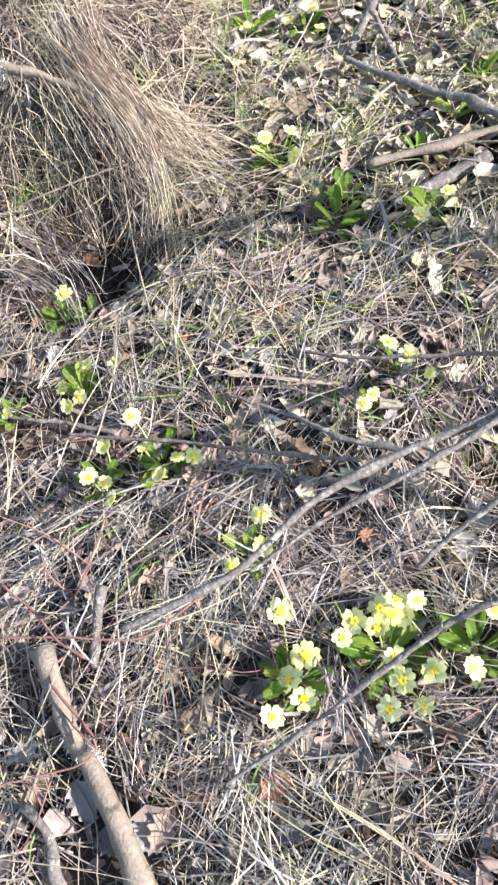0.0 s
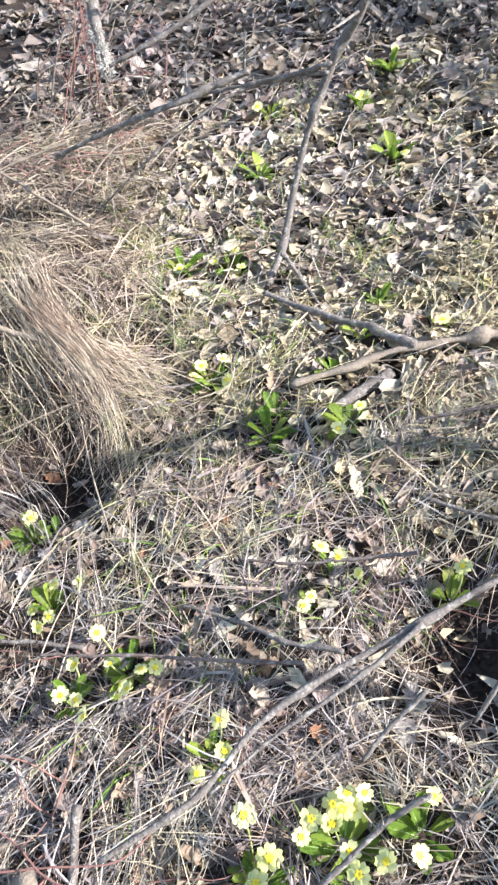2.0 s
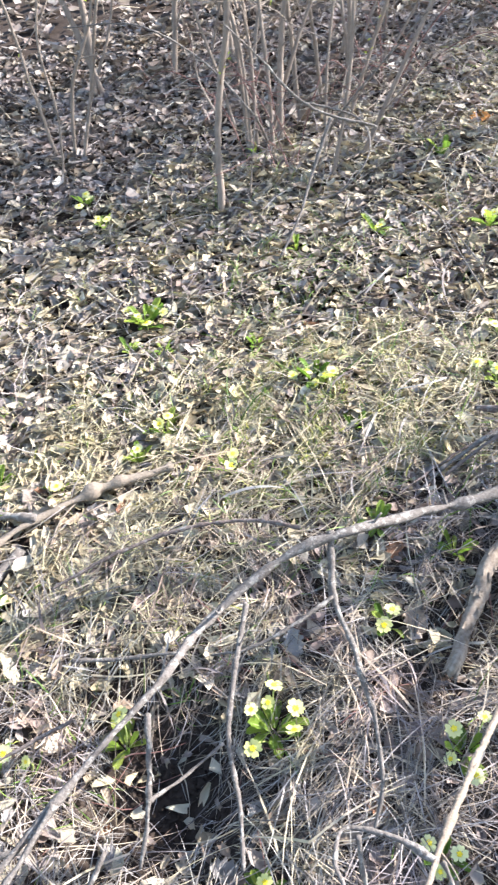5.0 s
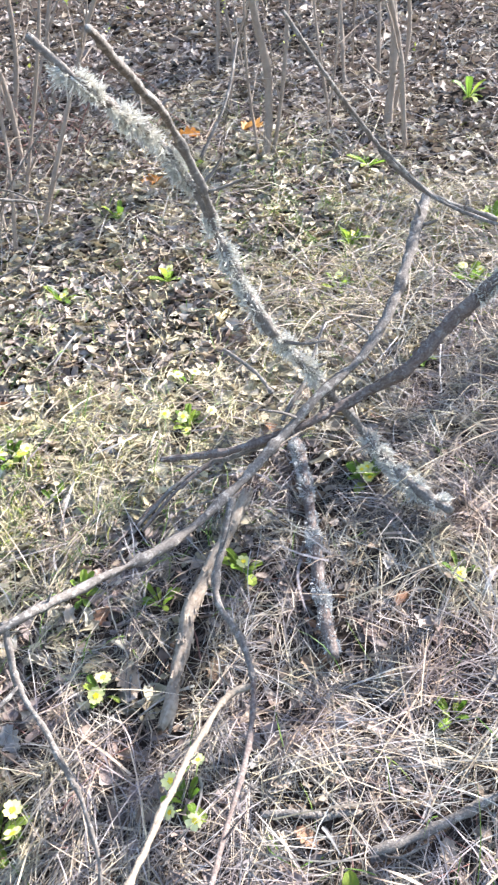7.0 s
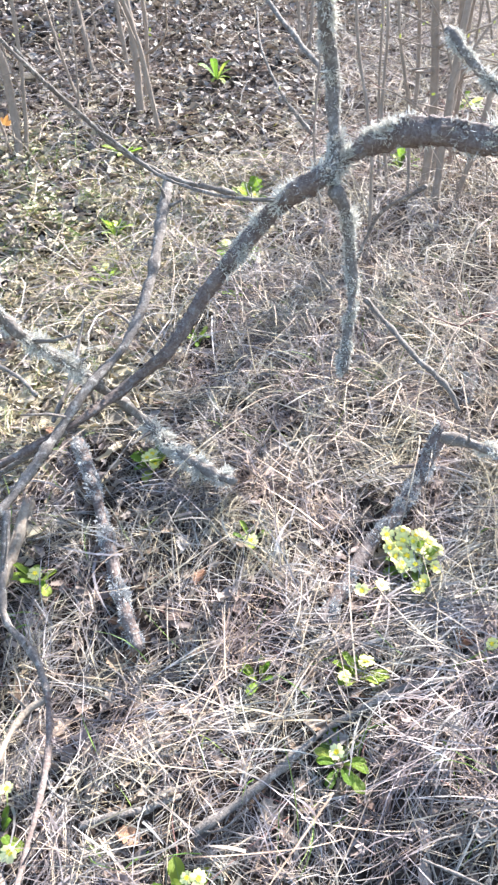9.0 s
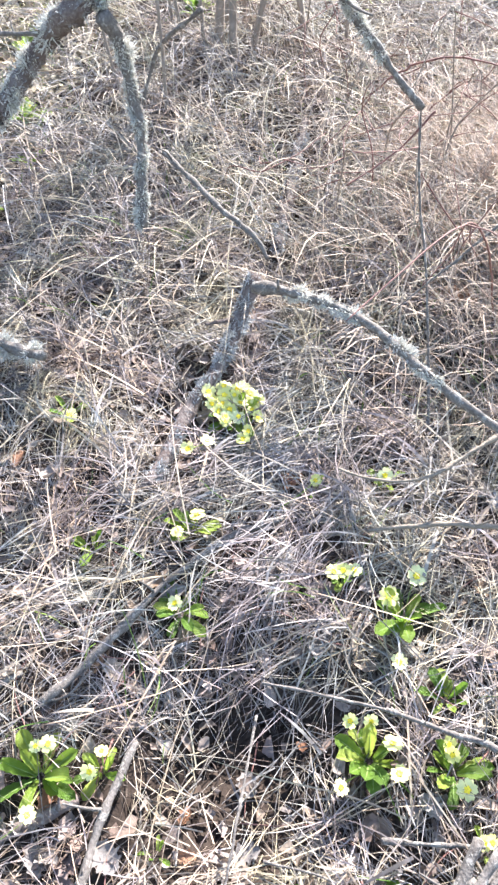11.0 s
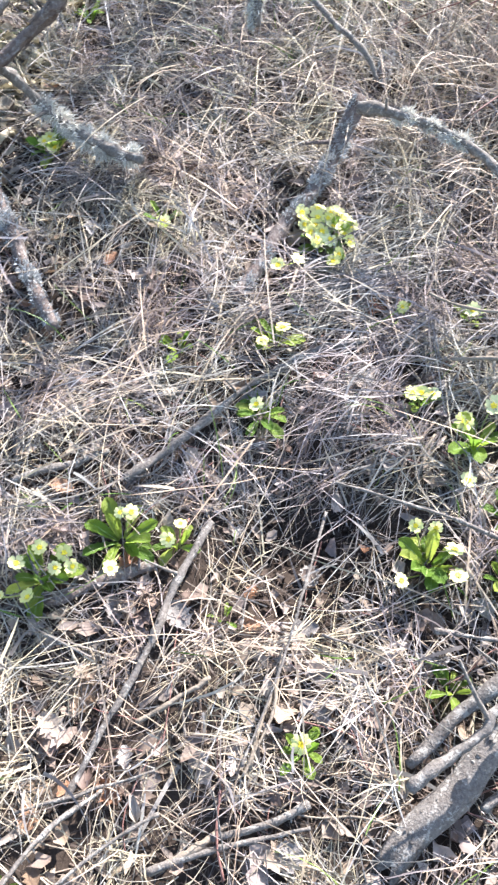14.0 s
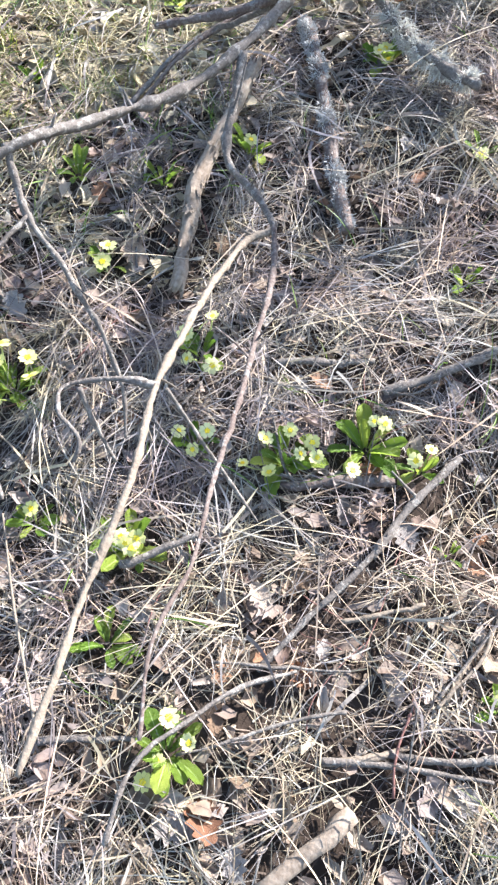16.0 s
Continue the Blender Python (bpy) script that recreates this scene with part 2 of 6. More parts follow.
def strips(x, y, length, width, turn, rise, arch, bend, lift, steps=4):
    """Corners and faces of many thin blades that follow the ground."""
    n = len(x)
    s = np.linspace(0, 1, steps + 1)[None, :]
    dx, dy = np.cos(turn)[:, None], np.sin(turn)[:, None]
    along, side = length[:, None] * s, bend[:, None] * length[:, None] * s**2
    px, py = x[:, None] + dx * along - dy * side, y[:, None] + dy * along + dx * side
    up = lift[:, None] + rise[:, None] * length[:, None] * s + arch[:, None] * length[:, None] * 4 * s * (1 - s)
    pz = land(px, py) + np.maximum(up, 0.001)
    half = 0.5 * width[:, None] * np.clip(1.25 - s**2, 0.2, 1.0)
    tilt = rng.uniform(-0.9, 0.9, n)[:, None]
    ox, oy, oz = -dy * half * np.cos(tilt), dx * half * np.cos(tilt), half * np.sin(tilt)
    a = np.stack([px - ox, py - oy, pz - oz], -1)
    b = np.stack([px + ox, py + oy, pz + oz], -1)
    verts = np.stack([a, b], 2).reshape(-1, 3)
    base = (np.arange(n) * 2 * (steps + 1))[:, None] + np.arange(steps)[None, :] * 2
    quads = np.stack([base, base + 1, base + 3, base + 2], -1).reshape(-1, 4)
    return verts, quads


def rails(points, count):
    """A smooth run of places through the given ones."""
    p = np.array(points, float)
    gaps = np.r_[0, np.cumsum(np.maximum(np.linalg.norm(np.diff(p, axis=0), axis=1), 1e-4))]
    t = np.linspace(0, gaps[-1], count)
    if len(p) == 2:
        return np.stack([np.interp(t, gaps, p[:, k]) for k in range(3)], 1)
    tang = np.gradient(p, gaps, axis=0)
    i = np.clip(np.searchsorted(gaps, t, side="right") - 1, 0, len(p) - 2)
    w = (gaps[i + 1] - gaps[i])[:, None]
    f = ((t - gaps[i]) / (gaps[i + 1] - gaps[i]))[:, None]
    return ((2 * f**3 - 3 * f**2 + 1) * p[i] + (f**3 - 2 * f**2 + f) * w * tang[i]
            + (-2 * f**3 + 3 * f**2) * p[i + 1] + (f**3 - f**2) * w * tang[i + 1])


def tube(points, r0, r1, sides=8, rough=0.2, wander=0.55, gap=None, grooves=0.0):
    """Corners and faces of a knobbly, tapering round limb with closed ends, and its middle line."""
    p0 = np.array(points, float)
    span = np.linalg.norm(np.diff(p0, axis=0), axis=1).sum()
    count = max(5, int(span / (gap or max(1.6 * min(r0, r1), 0.006))))
    count = min(count, 260)
    c = rails(points, count)
    s = np.linspace(0, 1, count)
    rad = r0 + (r1 - r0) * s
    sway = np.cumsum(rng.normal(0, 1, (count, 3)), 0)
    sway -= s[:, None] * sway[-1] + (1 - s[:, None]) * sway[0]
    c = c + sway * (wander * rad / math.sqrt(count))[:, None]
    nodes = np.sort(rng.uniform(0, 1, max(1, int(span / max(7 * r0 + 7 * r1, 0.03)))))       # swellings where twigs once grew, with a slight crook at each
    swell = np.exp(-(((s[:, None] - nodes[None]) * span / (1.3 * max(r0, r1))) ** 2))
    rad = rad * (1 + (1.3 if max(r0, r1) < 0.012 else 0.45) * rough * np.minimum(swell.sum(1), 1.2))
    crook = np.interp(s, np.r_[0, nodes, 1], np.r_[0, rng.normal(0, 1, len(nodes)), 0])
    c = c + (wander * (0.9 if max(r0, r1) < 0.012 else 0.3) * crook * rad)[:, None] * np.array([[0.6, 0.5, 0.45]]) + rng.normal(0, 0.07, (count, 3)) * (wander * rad)[:, None]
    ahead = np.gradient(c, axis=0)
    ahead /= np.linalg.norm(ahead, axis=1)[:, None] + 1e-9
    ref = np.array([0.3, -0.5, 0.81]) if abs(ahead[count // 2][2]) < 0.8 else np.array([1.0, 0.2, 0.0])
    e1 = np.cross(ahead, ref)
    e1 /= np.linalg.norm(e1, axis=1)[:, None] + 1e-9
    e2 = np.cross(ahead, e1)
    knobs = np.interp(np.arange(count), np.arange(0, count + 6, 3), rng.normal(0, 1, len(np.arange(0, count + 6, 3))))
    ring = rad[:, None] * (1 + rough * knobs[:, None] * 0.7 + 0.5 * rough * np.cumsum(rng.normal(0, 0.3, (count, sides)), 0) / math.sqrt(count) * 2 + 0.9 * rough * rng.normal(0, 0.3, (count, sides)))
    ang = np.linspace(0, 2 * math.pi, sides, endpoint=False)
    if grooves:                                       # long splits that drift slowly round the wood
        drift = np.linspace(0, rng.uniform(-1.2, 1.2), count)[:, None]
        cut = sum(np.clip(np.cos(w * (ang[None] + drift) + rng.uniform(0, 6.3)), 0.55, 1.0) - 0.55 for w in (3, 5, 7))
        ring = ring * (1 - grooves * cut * (0.6 + 0.4 * np.sin(np.linspace(0, 9, count)[:, None] + rng.uniform(0, 6))))
    v = c[:, None] + ring[..., None] * (np.cos(ang)[None, :, None] * e1[:, None] + np.sin(ang)[None, :, None] * e2[:, None])
    if grooves:
        for end, sign in ((0, -1.0), (count - 1, 1.0)):
            v[end] += sign * ahead[end] * rad[end] * rng.uniform(-0.3, 1.9, (sides, 1))
    v = np.concatenate([v.reshape(-1, 3), c[:1] - ahead[:1] * rad[0] * 0.3, c[-1:] + ahead[-1:] * rad[-1] * 0.3])
    k = np.arange(count - 1)[:, None] * sides
    j = np.arange(sides)[None, :]
    q = np.stack([k + j, k + (j + 1) % sides, k + sides + (j + 1) % sides, k + sides + j], -1).reshape(-1, 4)
    a, z = count * sides, count * sides + 1
    last = (count - 1) * sides
    caps = [[a, (i + 2) % sides, (i + 1) % sides, i] for i in range(0, sides, 2)] + [[z, last + i, last + (i + 1) % sides, last + (i + 2) % sides] for i in range(0, sides, 2)]
    return v, np.concatenate([q, np.array(caps)]), c, rad


def tufts(c, rad, lo, hi, length, per_metre, hang=0.25):
    """Shaggy strands of lichen along a stretch of a limb."""
    n0, n1 = int(lo * (len(c) - 1)), max(int(lo * (len(c) - 1)) + 1, int(hi * (len(c) - 1)))
    seg = c[n0:n1 + 1]
    span = np.linalg.norm(np.diff(seg, axis=0), axis=1).sum()
    n = max(60, int(span * per_metre))
    clump = rng.uniform(0, 1, max(3, int(span / (0.006 if length < 0.009 else 0.0105))))
    big = rng.uniform(0.35, 1.3, len(clump))
    lean = rng.normal(0, 1, (len(clump), 3))
    pick = rng.integers(0, len(clump), n)
    f = clump[pick] + rng.normal(0, 0.006 / max(span, 0.01), n)
    f = np.clip(f, 0, 1) * (len(seg) - 1)
    i = np.clip(f.astype(int), 0, len(seg) - 2)
    base = seg[i] + (f - i)[:, None] * (seg[i + 1] - seg[i])
    out = rng.normal(0, 0.75, (n, 3)) + lean[pick]
    out[:, 2] -= hang
    out /= np.linalg.norm(out, axis=1)[:, None]
    base = base + out * rad[np.clip(n0 + i, 0, len(rad) - 1)][:, None] * 0.8
    size = length * rng.uniform(0.4, 1.2, n) * big[pick]
    kink = rng.normal(0, 0.5, (n, 3))
    side = np.cross(out, rng.normal(0, 1, (n, 3)))
    side /= np.linalg.norm(side, axis=1)[:, None] + 1e-9
    wid = rng.uniform(0.0005, 0.0013, n)[:, None]
    p1 = base + out * size[:, None] * 0.5
    p2 = base + (out + 0.7 * kink) * size[:, None]
    fork = base + (out * 0.8 + 0.8 * side) * size[:, None] * 0.9
    v = np.stack([base - side * wid, base + side * wid, p1 + side * wid, p1 - side * wid, p2 + side * wid * 0.5, p2 - side * wid * 0.5,
                  fork + out * wid * 0.6, fork - out * wid * 0.6], 1).reshape(-1, 3)
    k = (np.arange(n) * 8)[:, None]
    q = np.concatenate([k + np.array([0, 1, 2, 3]), k + np.array([3, 2, 4, 5]), k + np.array([3, 2, 6, 7])])
    return v, q


def branch(name, label, r0, r1, points, parent=None, lichen=(), rough=0.22, bark=None, crust=False, flakes=0, shag=0.0095, droop=None):
    """A dead branch as a thing with a limb, or a fork or twig under one, with its lichen."""
    mats = {None: BARK, "dark": BARK_DARK, "pale": BARK_PALE, "red": BARK_RED, 1: ROTTEN}
    v, q, c, rad = tube(points, r0, r1, 20 if flakes else 12 if max(r0, r1) > 0.015 else 8 if max(r0, r1) > 0.004 else 6, rough, grooves=0.34 if flakes else 0.0)
    low = c[:, 2] - land(c[:, 0], c[:, 1]) < 0.06
    CLEAR.extend((px, py, 1.35 * pr + 0.005) for (px, py, _), pr in zip(c[low], rad[low]) if pr > 0.003)
    shoots = []
    for _ in range(int(len(c) / 18) if max(r0, r1) > 0.0035 and not flakes else 0):   # broken side shoots
        i = int(rng.integers(2, len(c) - 2))
        d = rng.normal(0, 1, 3) + np.array([0, 0, 0.5])
        d = d / np.linalg.norm(d) * (rng.uniform(1.8, 4.5) if rng.random() < 0.6 else rng.uniform(6, 14)) * rad[i]
        sv, sq, _, _ = tube([c[i], c[i] + 0.5 * d + rng.normal(0, 0.3, 3) * rad[i], c[i] + d + rng.normal(0, 0.5, 3) * rad[i]], 0.42 * rad[i], 0.2 * rad[i], 5, 0.1, 0.2)
        shoots.append((sv, sq))
    if flakes:                                                                     # scales of loose bark
        i = rng.integers(1, len(c) - 2, flakes)
        fwd = c[i + 1] - c[i]
        fwd /= np.linalg.norm(fwd, axis=1)[:, None]
        out = np.cross(fwd, rng.normal(0, 1, (flakes, 3)))
        out /= np.linalg.norm(out, axis=1)[:, None]
        across = np.cross(fwd, out)
        mid, half, wide = c[i] + out * rad[i][:, None] * 1.03, rng.uniform(0.004, 0.014, flakes)[:, None], rng.uniform(0.002, 0.005, flakes)[:, None]
        raise_a, raise_b = rng.uniform(0.0, 0.003, flakes)[:, None], rng.uniform(0.0, 0.005, flakes)[:, None]
        rows = []
        for f, lift in ((-1.0, raise_a), (0.0, 0.3 * raise_a), (1.0, raise_b)):
            for g in (-1.0, 0.0, 1.0):
                rows.append(mid + fwd * half * f * rng.uniform(0.7, 1.1, (flakes, 1)) + across * wide * g * rng.uniform(0.7, 1.1, (flakes, 1)) + out * (lift + (0.0012 if g == 0 else -0.25 * wide)))
        scales = np.stack(rows, 1)
    if parent is None:
        x, y, z = points[len(points) // 2]
        root = tagged(empty(name, x, y, float(land(x, y))), label, "branch" if name != "dry_stem" else "dry stem")
        piece = "limb"
    else:
        root, piece = parent, name
    shift = Vector(root.location)
    ob = part(piece, raw_mesh(piece, v - np.array(shift), q, mats[bark]), root)
    for sv, sq in shoots:
        part("side_shoot", raw_mesh("side_shoot", sv - np.array(shift), sq, mats[bark]), ob)
    if flakes:
        cell = np.array([[0, 1, 4, 3], [1, 2, 5, 4], [3, 4, 7, 6], [4, 5, 8, 7]])
        for piece_of in scales:
            part("bark_scale", raw_mesh("bark_scale", piece_of - np.array(shift), cell, mats[bark], False), ob)
    for lo, hi in lichen:
        lv, lq = tufts(c, rad, lo, hi, (0.0085 if crust else shag), 14000 if crust else 12500, droop if droop is not None else 0.7 if shag > 0.0125 else 0.25)
        part("lichen", raw_mesh("lichen", lv - np.array(shift), lq, CRUST if crust else LICHEN, False), ob, label="shaggy grey-green lichen")
    return root


# ---- ground ----


def spaced(centre, reach, step, far):
    """Grid lines, close together round a centre and ever wider outwards."""
    out = [0.0]
    d = step
    while out[-1] < far:
        if out[-1] > reach:
            d *= 1.35
        out.append(out[-1] + d)
    o = np.array(out)
    return centre + np.r_[-o[:0:-1], o]


gx, gy = spaced(1.0, 2.6, 0.034, 320), spaced(0.7, 2.6, 0.034, 320)
mx, my = np.meshgrid(gx, gy)
fine = np.exp(-((mx - 1) ** 2 + (my - 0.7) ** 2) / 12)
mz = land(mx, my) + rng.normal(0, 0.004, mx.shape) * fine
w = len(gx)
k = (np.arange(len(gy) - 1)[:, None] * w + np.arange(w - 1)[None, :]).ravel()
ground = new("ground", raw_mesh("ground", np.stack([mx.ravel(), my.ravel(), mz.ravel()], 1), np.stack([k, k + 1, k + w + 1, k + w], 1), SOIL))
tagged(ground, "dark crumbly soil bank under dry grass and leaves", "ground", kind="structure")

# ---- primroses ----


def grid_mesh(name, fn, nu, nv, mat):
    """A sheet whose corners fn gives for u and v from 0 to 1."""
    u, v = np.meshgrid(np.linspace(0, 1, nu), np.linspace(0, 1, nv), indexing="ij")
    pts = np.stack(fn(u, v), -1).reshape(-1, 3)
    k = (np.arange(nu - 1)[:, None] * nv + np.arange(nv - 1)[None, :]).ravel()
    return raw_mesh(name, pts, np.stack([k, k + 1, k + nv + 1, k + nv], 1), mat)


def leaf_shape(arch, curl, crinkle, seed):
    def fn(u, v):
        half = 0.168 * (0.12 + 0.88 * np.clip(u, 0, 1) ** 0.85) * np.sqrt(np.clip(1.0 - u**5, 0.0, 1.0)) + 0.004
        half = half * (1 + 0.06 * np.sin(26 * u + seed))
        s = (v - 0.5) * 2
        x = np.sin(arch * u) / arch
        z = 0.12 * u + (np.cos(arch * u) - 1) / arch * 0.9 + half * (abs(s) ** 1.5) * curl
        z = z + crinkle * 0.014 * np.sin(34 * u - 9 * abs(s) + seed) * (0.3 + abs(s)) - 0.012 * np.exp(-(s * 6) ** 2)
        return x, half * s, z
    me = grid_mesh("leaf", fn, 15, 9, LEAF)

    def rib(u, v):
        x, y, z = fn(u * 0.93, np.full_like(v, 0.5))
        return x, (v - 0.5) * 0.030 * (1.1 - u), z + 0.010 - 0.02 * abs(v - 0.5)
    veins = grid_mesh("midrib", rib, 15, 3, MIDRIB)
    return me, veins


LEAVES = [leaf_shape(0.5, 0.5, 1.0, 0.3), leaf_shape(1.0, 0.35, 1.3, 2.0), leaf_shape(0.25, 0.8, 0.9, 4.1), leaf_shape(1.4, 0.2, 1.2, 5.2)]


def petal_mesh(cup, seed):
    """Five notched petals in a slightly cupped round."""
    vs, qs = [], []
    r = random.Random(seed)
    for p in range(5):
        turn, tip = 2 * math.pi * p / 5 + r.uniform(-0.06, 0.06), r.uniform(0.93, 1.05)
        lift = r.uniform(-0.1, 0.14)
        base = len(vs)
        for i in range(6):
            u = i / 5
            half = 0.08 + 0.47 * math.sin(min(1, u * 1.12) * 1.60) ** 1.15
            for j in range(5):
                s = (j - 2) / 2
                notch = 0.20 * math.exp(-(s * 3.2) ** 2) + 0.20 * abs(s) ** 2.5
                rad = (0.09 + 0.91 * u * (1 - notch * u)) * tip
                a = half * s / max(0.3, 0.25 + 0.75 * u) * 0.98
                z = cup * u**2 + lift * u + 0.04 * math.cos(3 * s) * u - 0.06
                vs.append((rad * math.cos(turn + a * 0.95), rad * math.sin(turn + a * 0.95), z + 0.006 * (p % 2)))
        for i in range(5):
            for j in range(4):
                k = base + i * 5 + j
                qs.append((k, k + 1, k + 6, k + 5))
    return raw_mesh("flower", vs, qs, PETAL)


PETALS = [petal_mesh(0.02, 1), petal_mesh(0.16, 2), petal_mesh(-0.08, 3), petal_mesh(0.3, 4)]


def eye_mesh():
    """The deep yellow star in a flower's middle, with its small tube."""
    vs, qs = [(0, 0, -0.02)], []
    for ring, (rad, z) in enumerate(((0.10, 0.035), (0.17, 0.05), (0.30, 0.035))):
        for k in range(20):
            r = rad * (1 + (0.22 * math.cos(5 * 2 * math.pi * k / 20) if ring == 2 else 0))
            vs.append((r * math.cos(2 * math.pi * k / 20), r * math.sin(2 * math.pi * k / 20), z))
    for k in range(0, 20, 2):
        qs.append((0, 1 + k, 1 + (k + 1) % 20, 1 + (k + 2) % 20))
    for ring in range(2):
        for k in range(20):
            a, b = 1 + ring * 20, 21 + ring * 20
            qs.append((a + k, b + k, b + (k + 1) % 20, a + (k + 1) % 20))
    return raw_mesh("eye", vs, qs, EYE)


EYES = eye_mesh()
plants = random.Random(11)
DOWNHILL = Vector((-SQ3, -0.5, 0))


def primrose(x, y, leaves, size, flowers, flower_size=1.0):
    """A primrose: a rosette of crinkled leaves and pale yellow flowers on stalks, at offsets from its middle."""
    if flowers:                                      # the rosette stands under its flowers
        sx, sy = (0.8 * sum(f[k] for f in flowers) / len(flowers) for k in (0, 1))
        x, y, flowers = x + sx, y + sy, [(dx - sx, dy - sy) for dx, dy in flowers]
    z = float(land(x, y)) + 0.004
    leaves += 6 if leaves > 5 else 4 if leaves > 3 else 2
    words = "primrose clump with pale yellow flowers and crinkled green leaves" if len(flowers) > 2 else (
        "small primrose with pale yellow flowers in dry grass" if flowers else "rosette of fresh crinkled green primrose leaves")
    CLEAR.append((x, y, 0.50 * size))
    thing = tagged(empty("primrose", x, y, z), words, "primrose", "primroses on the bank")
    first = plants.uniform(0, 6.28)
    for k in range(leaves):
        mesh = LEAVES[plants.randrange(4)]
        long = size * plants.uniform(0.50, 0.90)
        steep = plants.uniform(-66, -16) if size > 0.068 else plants.uniform(-72, -28)
        m = pose(0, 0, 0.009, 0, 0, math.degrees(first + 6.283 * k / leaves + plants.uniform(-0.5, 0.5))) @ pose(0.006, 0, 0, plants.uniform(-25, 25), steep, 0)
        blade = part("leaf", mesh[0], thing, m @ Matrix.Diagonal((long, long * plants.uniform(1.0, 1.45), long, 1)))
        part("midrib", mesh[1], blade, label="pale midrib")
    for dx, dy in flowers:
        fz = RISE * 20 * math.tanh((SQ3 * (x + dx) + 0.5 * (y + dy)) / 20) + 0.05 - z
        top = Vector((dx, dy, fz))
        face = (Vector((0, 0, 1.0)) + DOWNHILL * plants.uniform(0.0, 0.75) + Vector((plants.gauss(0, 0.28), plants.gauss(0, 0.28), 0))).normalized()
        r = plants.choice((0.0125, 0.0140, 0.0155, 0.0160, 0.0165)) * (0.8 if size < 0.045 else 1.0) * flower_size
        m = Matrix.Translation(top) @ face.to_track_quat("Z", "Y").to_matrix().to_4x4() @ pose(0, 0, 0, 0, 0, plants.uniform(0, 72))
        bloom = part("flower", PETALS[plants.choice((0, 0, 1, 1, 2, 3))], thing, m @ Matrix.Diagonal((r, r, r, 1)))
        part("eye", EYES, bloom, label="deep yellow eye")
        foot = Vector((dx * 0.25, dy * 0.25, 0.0))
        mid = foot * 0.4 + top * 0.6 + Vector((0, 0, 0.006)) - face * 0.012
        v, q, _, _ = tube([tuple(foot), tuple(mid), tuple(top - face * 0.003)], 0.0012, 0.0014, 6, 0.03, 0.1, 0.012)
        part("stalk", raw_mesh("stalk", v, q, STALK), thing)
    return thing


def lobed_leaf(seed):
    """A curled dead leaf with a lobed edge and a sunken midrib."""
    r = random.Random(seed)
    lobes, phase, roll, cup = r.choice((4, 5, 6)), r.uniform(0, 3), r.uniform(0.2, 0.9), r.uniform(-0.5, 0.6)

    def fn(u, v):
        s = (v - 0.5) * 2
        half = 0.30 * np.sin(np.pi * (0.06 + 0.9 * u)) ** 0.7 * (1 + 0.28 * np.sin(lobes * 2 * np.pi * u + phase + 0.7 * np.sign(s)))
        z = roll * half * s**2 * (0.5 + u) + cup * 0.3 * (u - 0.5) ** 2 - 0.02 * np.exp(-(s * 5) ** 2) + 0.03 * np.sin(17 * u + 4 * s + phase) * abs(s)
        return u - 0.5, half * s, z + 0.02
    return fn


LOBED = {tone: [grid_mesh("dead_leaf", lobed_leaf(k), 16, 7, mat) for k in range(3)] for tone, mat in LEAF_TONES.items()}
LEAF_WORDS = {"tan": "curled tan dead leaf lying on dry grass", "grey": "flat grey weathered dead leaf in dry grass",
              "rust": "rusty brown dead leaf half sunk in grass", "orange": "bright orange-brown dead leaf on the wood floor"}


def dead_leaf(x, y, size, tone):
    ob = new("dead_leaf", LOBED[tone][plants.randrange(3)])
    ob.matrix_basis = pose(x, y, float(land(x, y)) + 0.020, plants.gauss(0, 14), -8 + plants.gauss(0, 14), plants.uniform(0, 360)) @ Matrix.Diagonal((size, size * plants.uniform(0.9, 1.3), size, 1))
    CLEAR.append((x, y, 0.30 * size))
    return tagged(ob, LEAF_WORDS[tone], "dead leaf", "dead leaves on the bank")


primrose(-0.001, 0.296, 6, 0.075, [(-0.033, 0.074), (-0.005, 0.020), (-0.025, -0.005), (-0.008, -0.028), (-0.044, -0.046)], flower_size=1.18)
primrose(0.097, 0.311, 8, 0.095, [(-0.045, 0.042), (-0.060, 0.023), (-0.019, 0.032), (-0.015, 0.055), (0.006, 0.065), (-0.003, 0.047), (0.011, 0.045), (0.028, 0.062), (-0.002, -0.003), (0.004, -0.028), (0.039, -0.019), (-0.013, -0.058), (0.024, -0.056)], flower_size=1.08)
primrose(0.208, 0.328, 5, 0.070, [(-0.030, -0.035), (0.002, 0.028)])
primrose(-0.071, 0.458, 4, 0.060, [(0.013, 0.041), (0.018, -0.004), (-0.023, -0.027)])
primrose(-0.203, 0.655, 6, 0.070, [(-0.039, 0.011), (0.010, -0.088), (0.031, -0.060), (0.054, -0.063), (-0.017, -0.044)], flower_size=0.90)
primrose(-0.293, 0.604, 4, 0.060, [(0.016, 0.016), (0.022, -0.040), (0.034, -0.067), (-0.003, -0.029)], flower_size=0.95)
primrose(-0.341, 0.756, 5, 0.060, [(0.022, 0.011), (-0.014, -0.028), (0.016, -0.046), (0.001, -0.061), (0.066, 0.010)], flower_size=0.90)
primrose(-0.441, 0.717, 4, 0.060, [(0.006, -0.023)])
primrose(-0.420, 0.960, 6, 0.070, [(0.045, -0.048)])
primrose(-0.339, 0.911, 4, 0.055, [])
primrose(0.100, 0.681, 2, 0.040, [(-0.017, -0.033), (-0.003, -0.020)])
primrose(0.153, 0.767, 3, 0.045, [(-0.028, -0.022), (-0.005, -0.048)])
primrose(0.188, 0.720, 2, 0.030, [(-0.014, -0.035)])
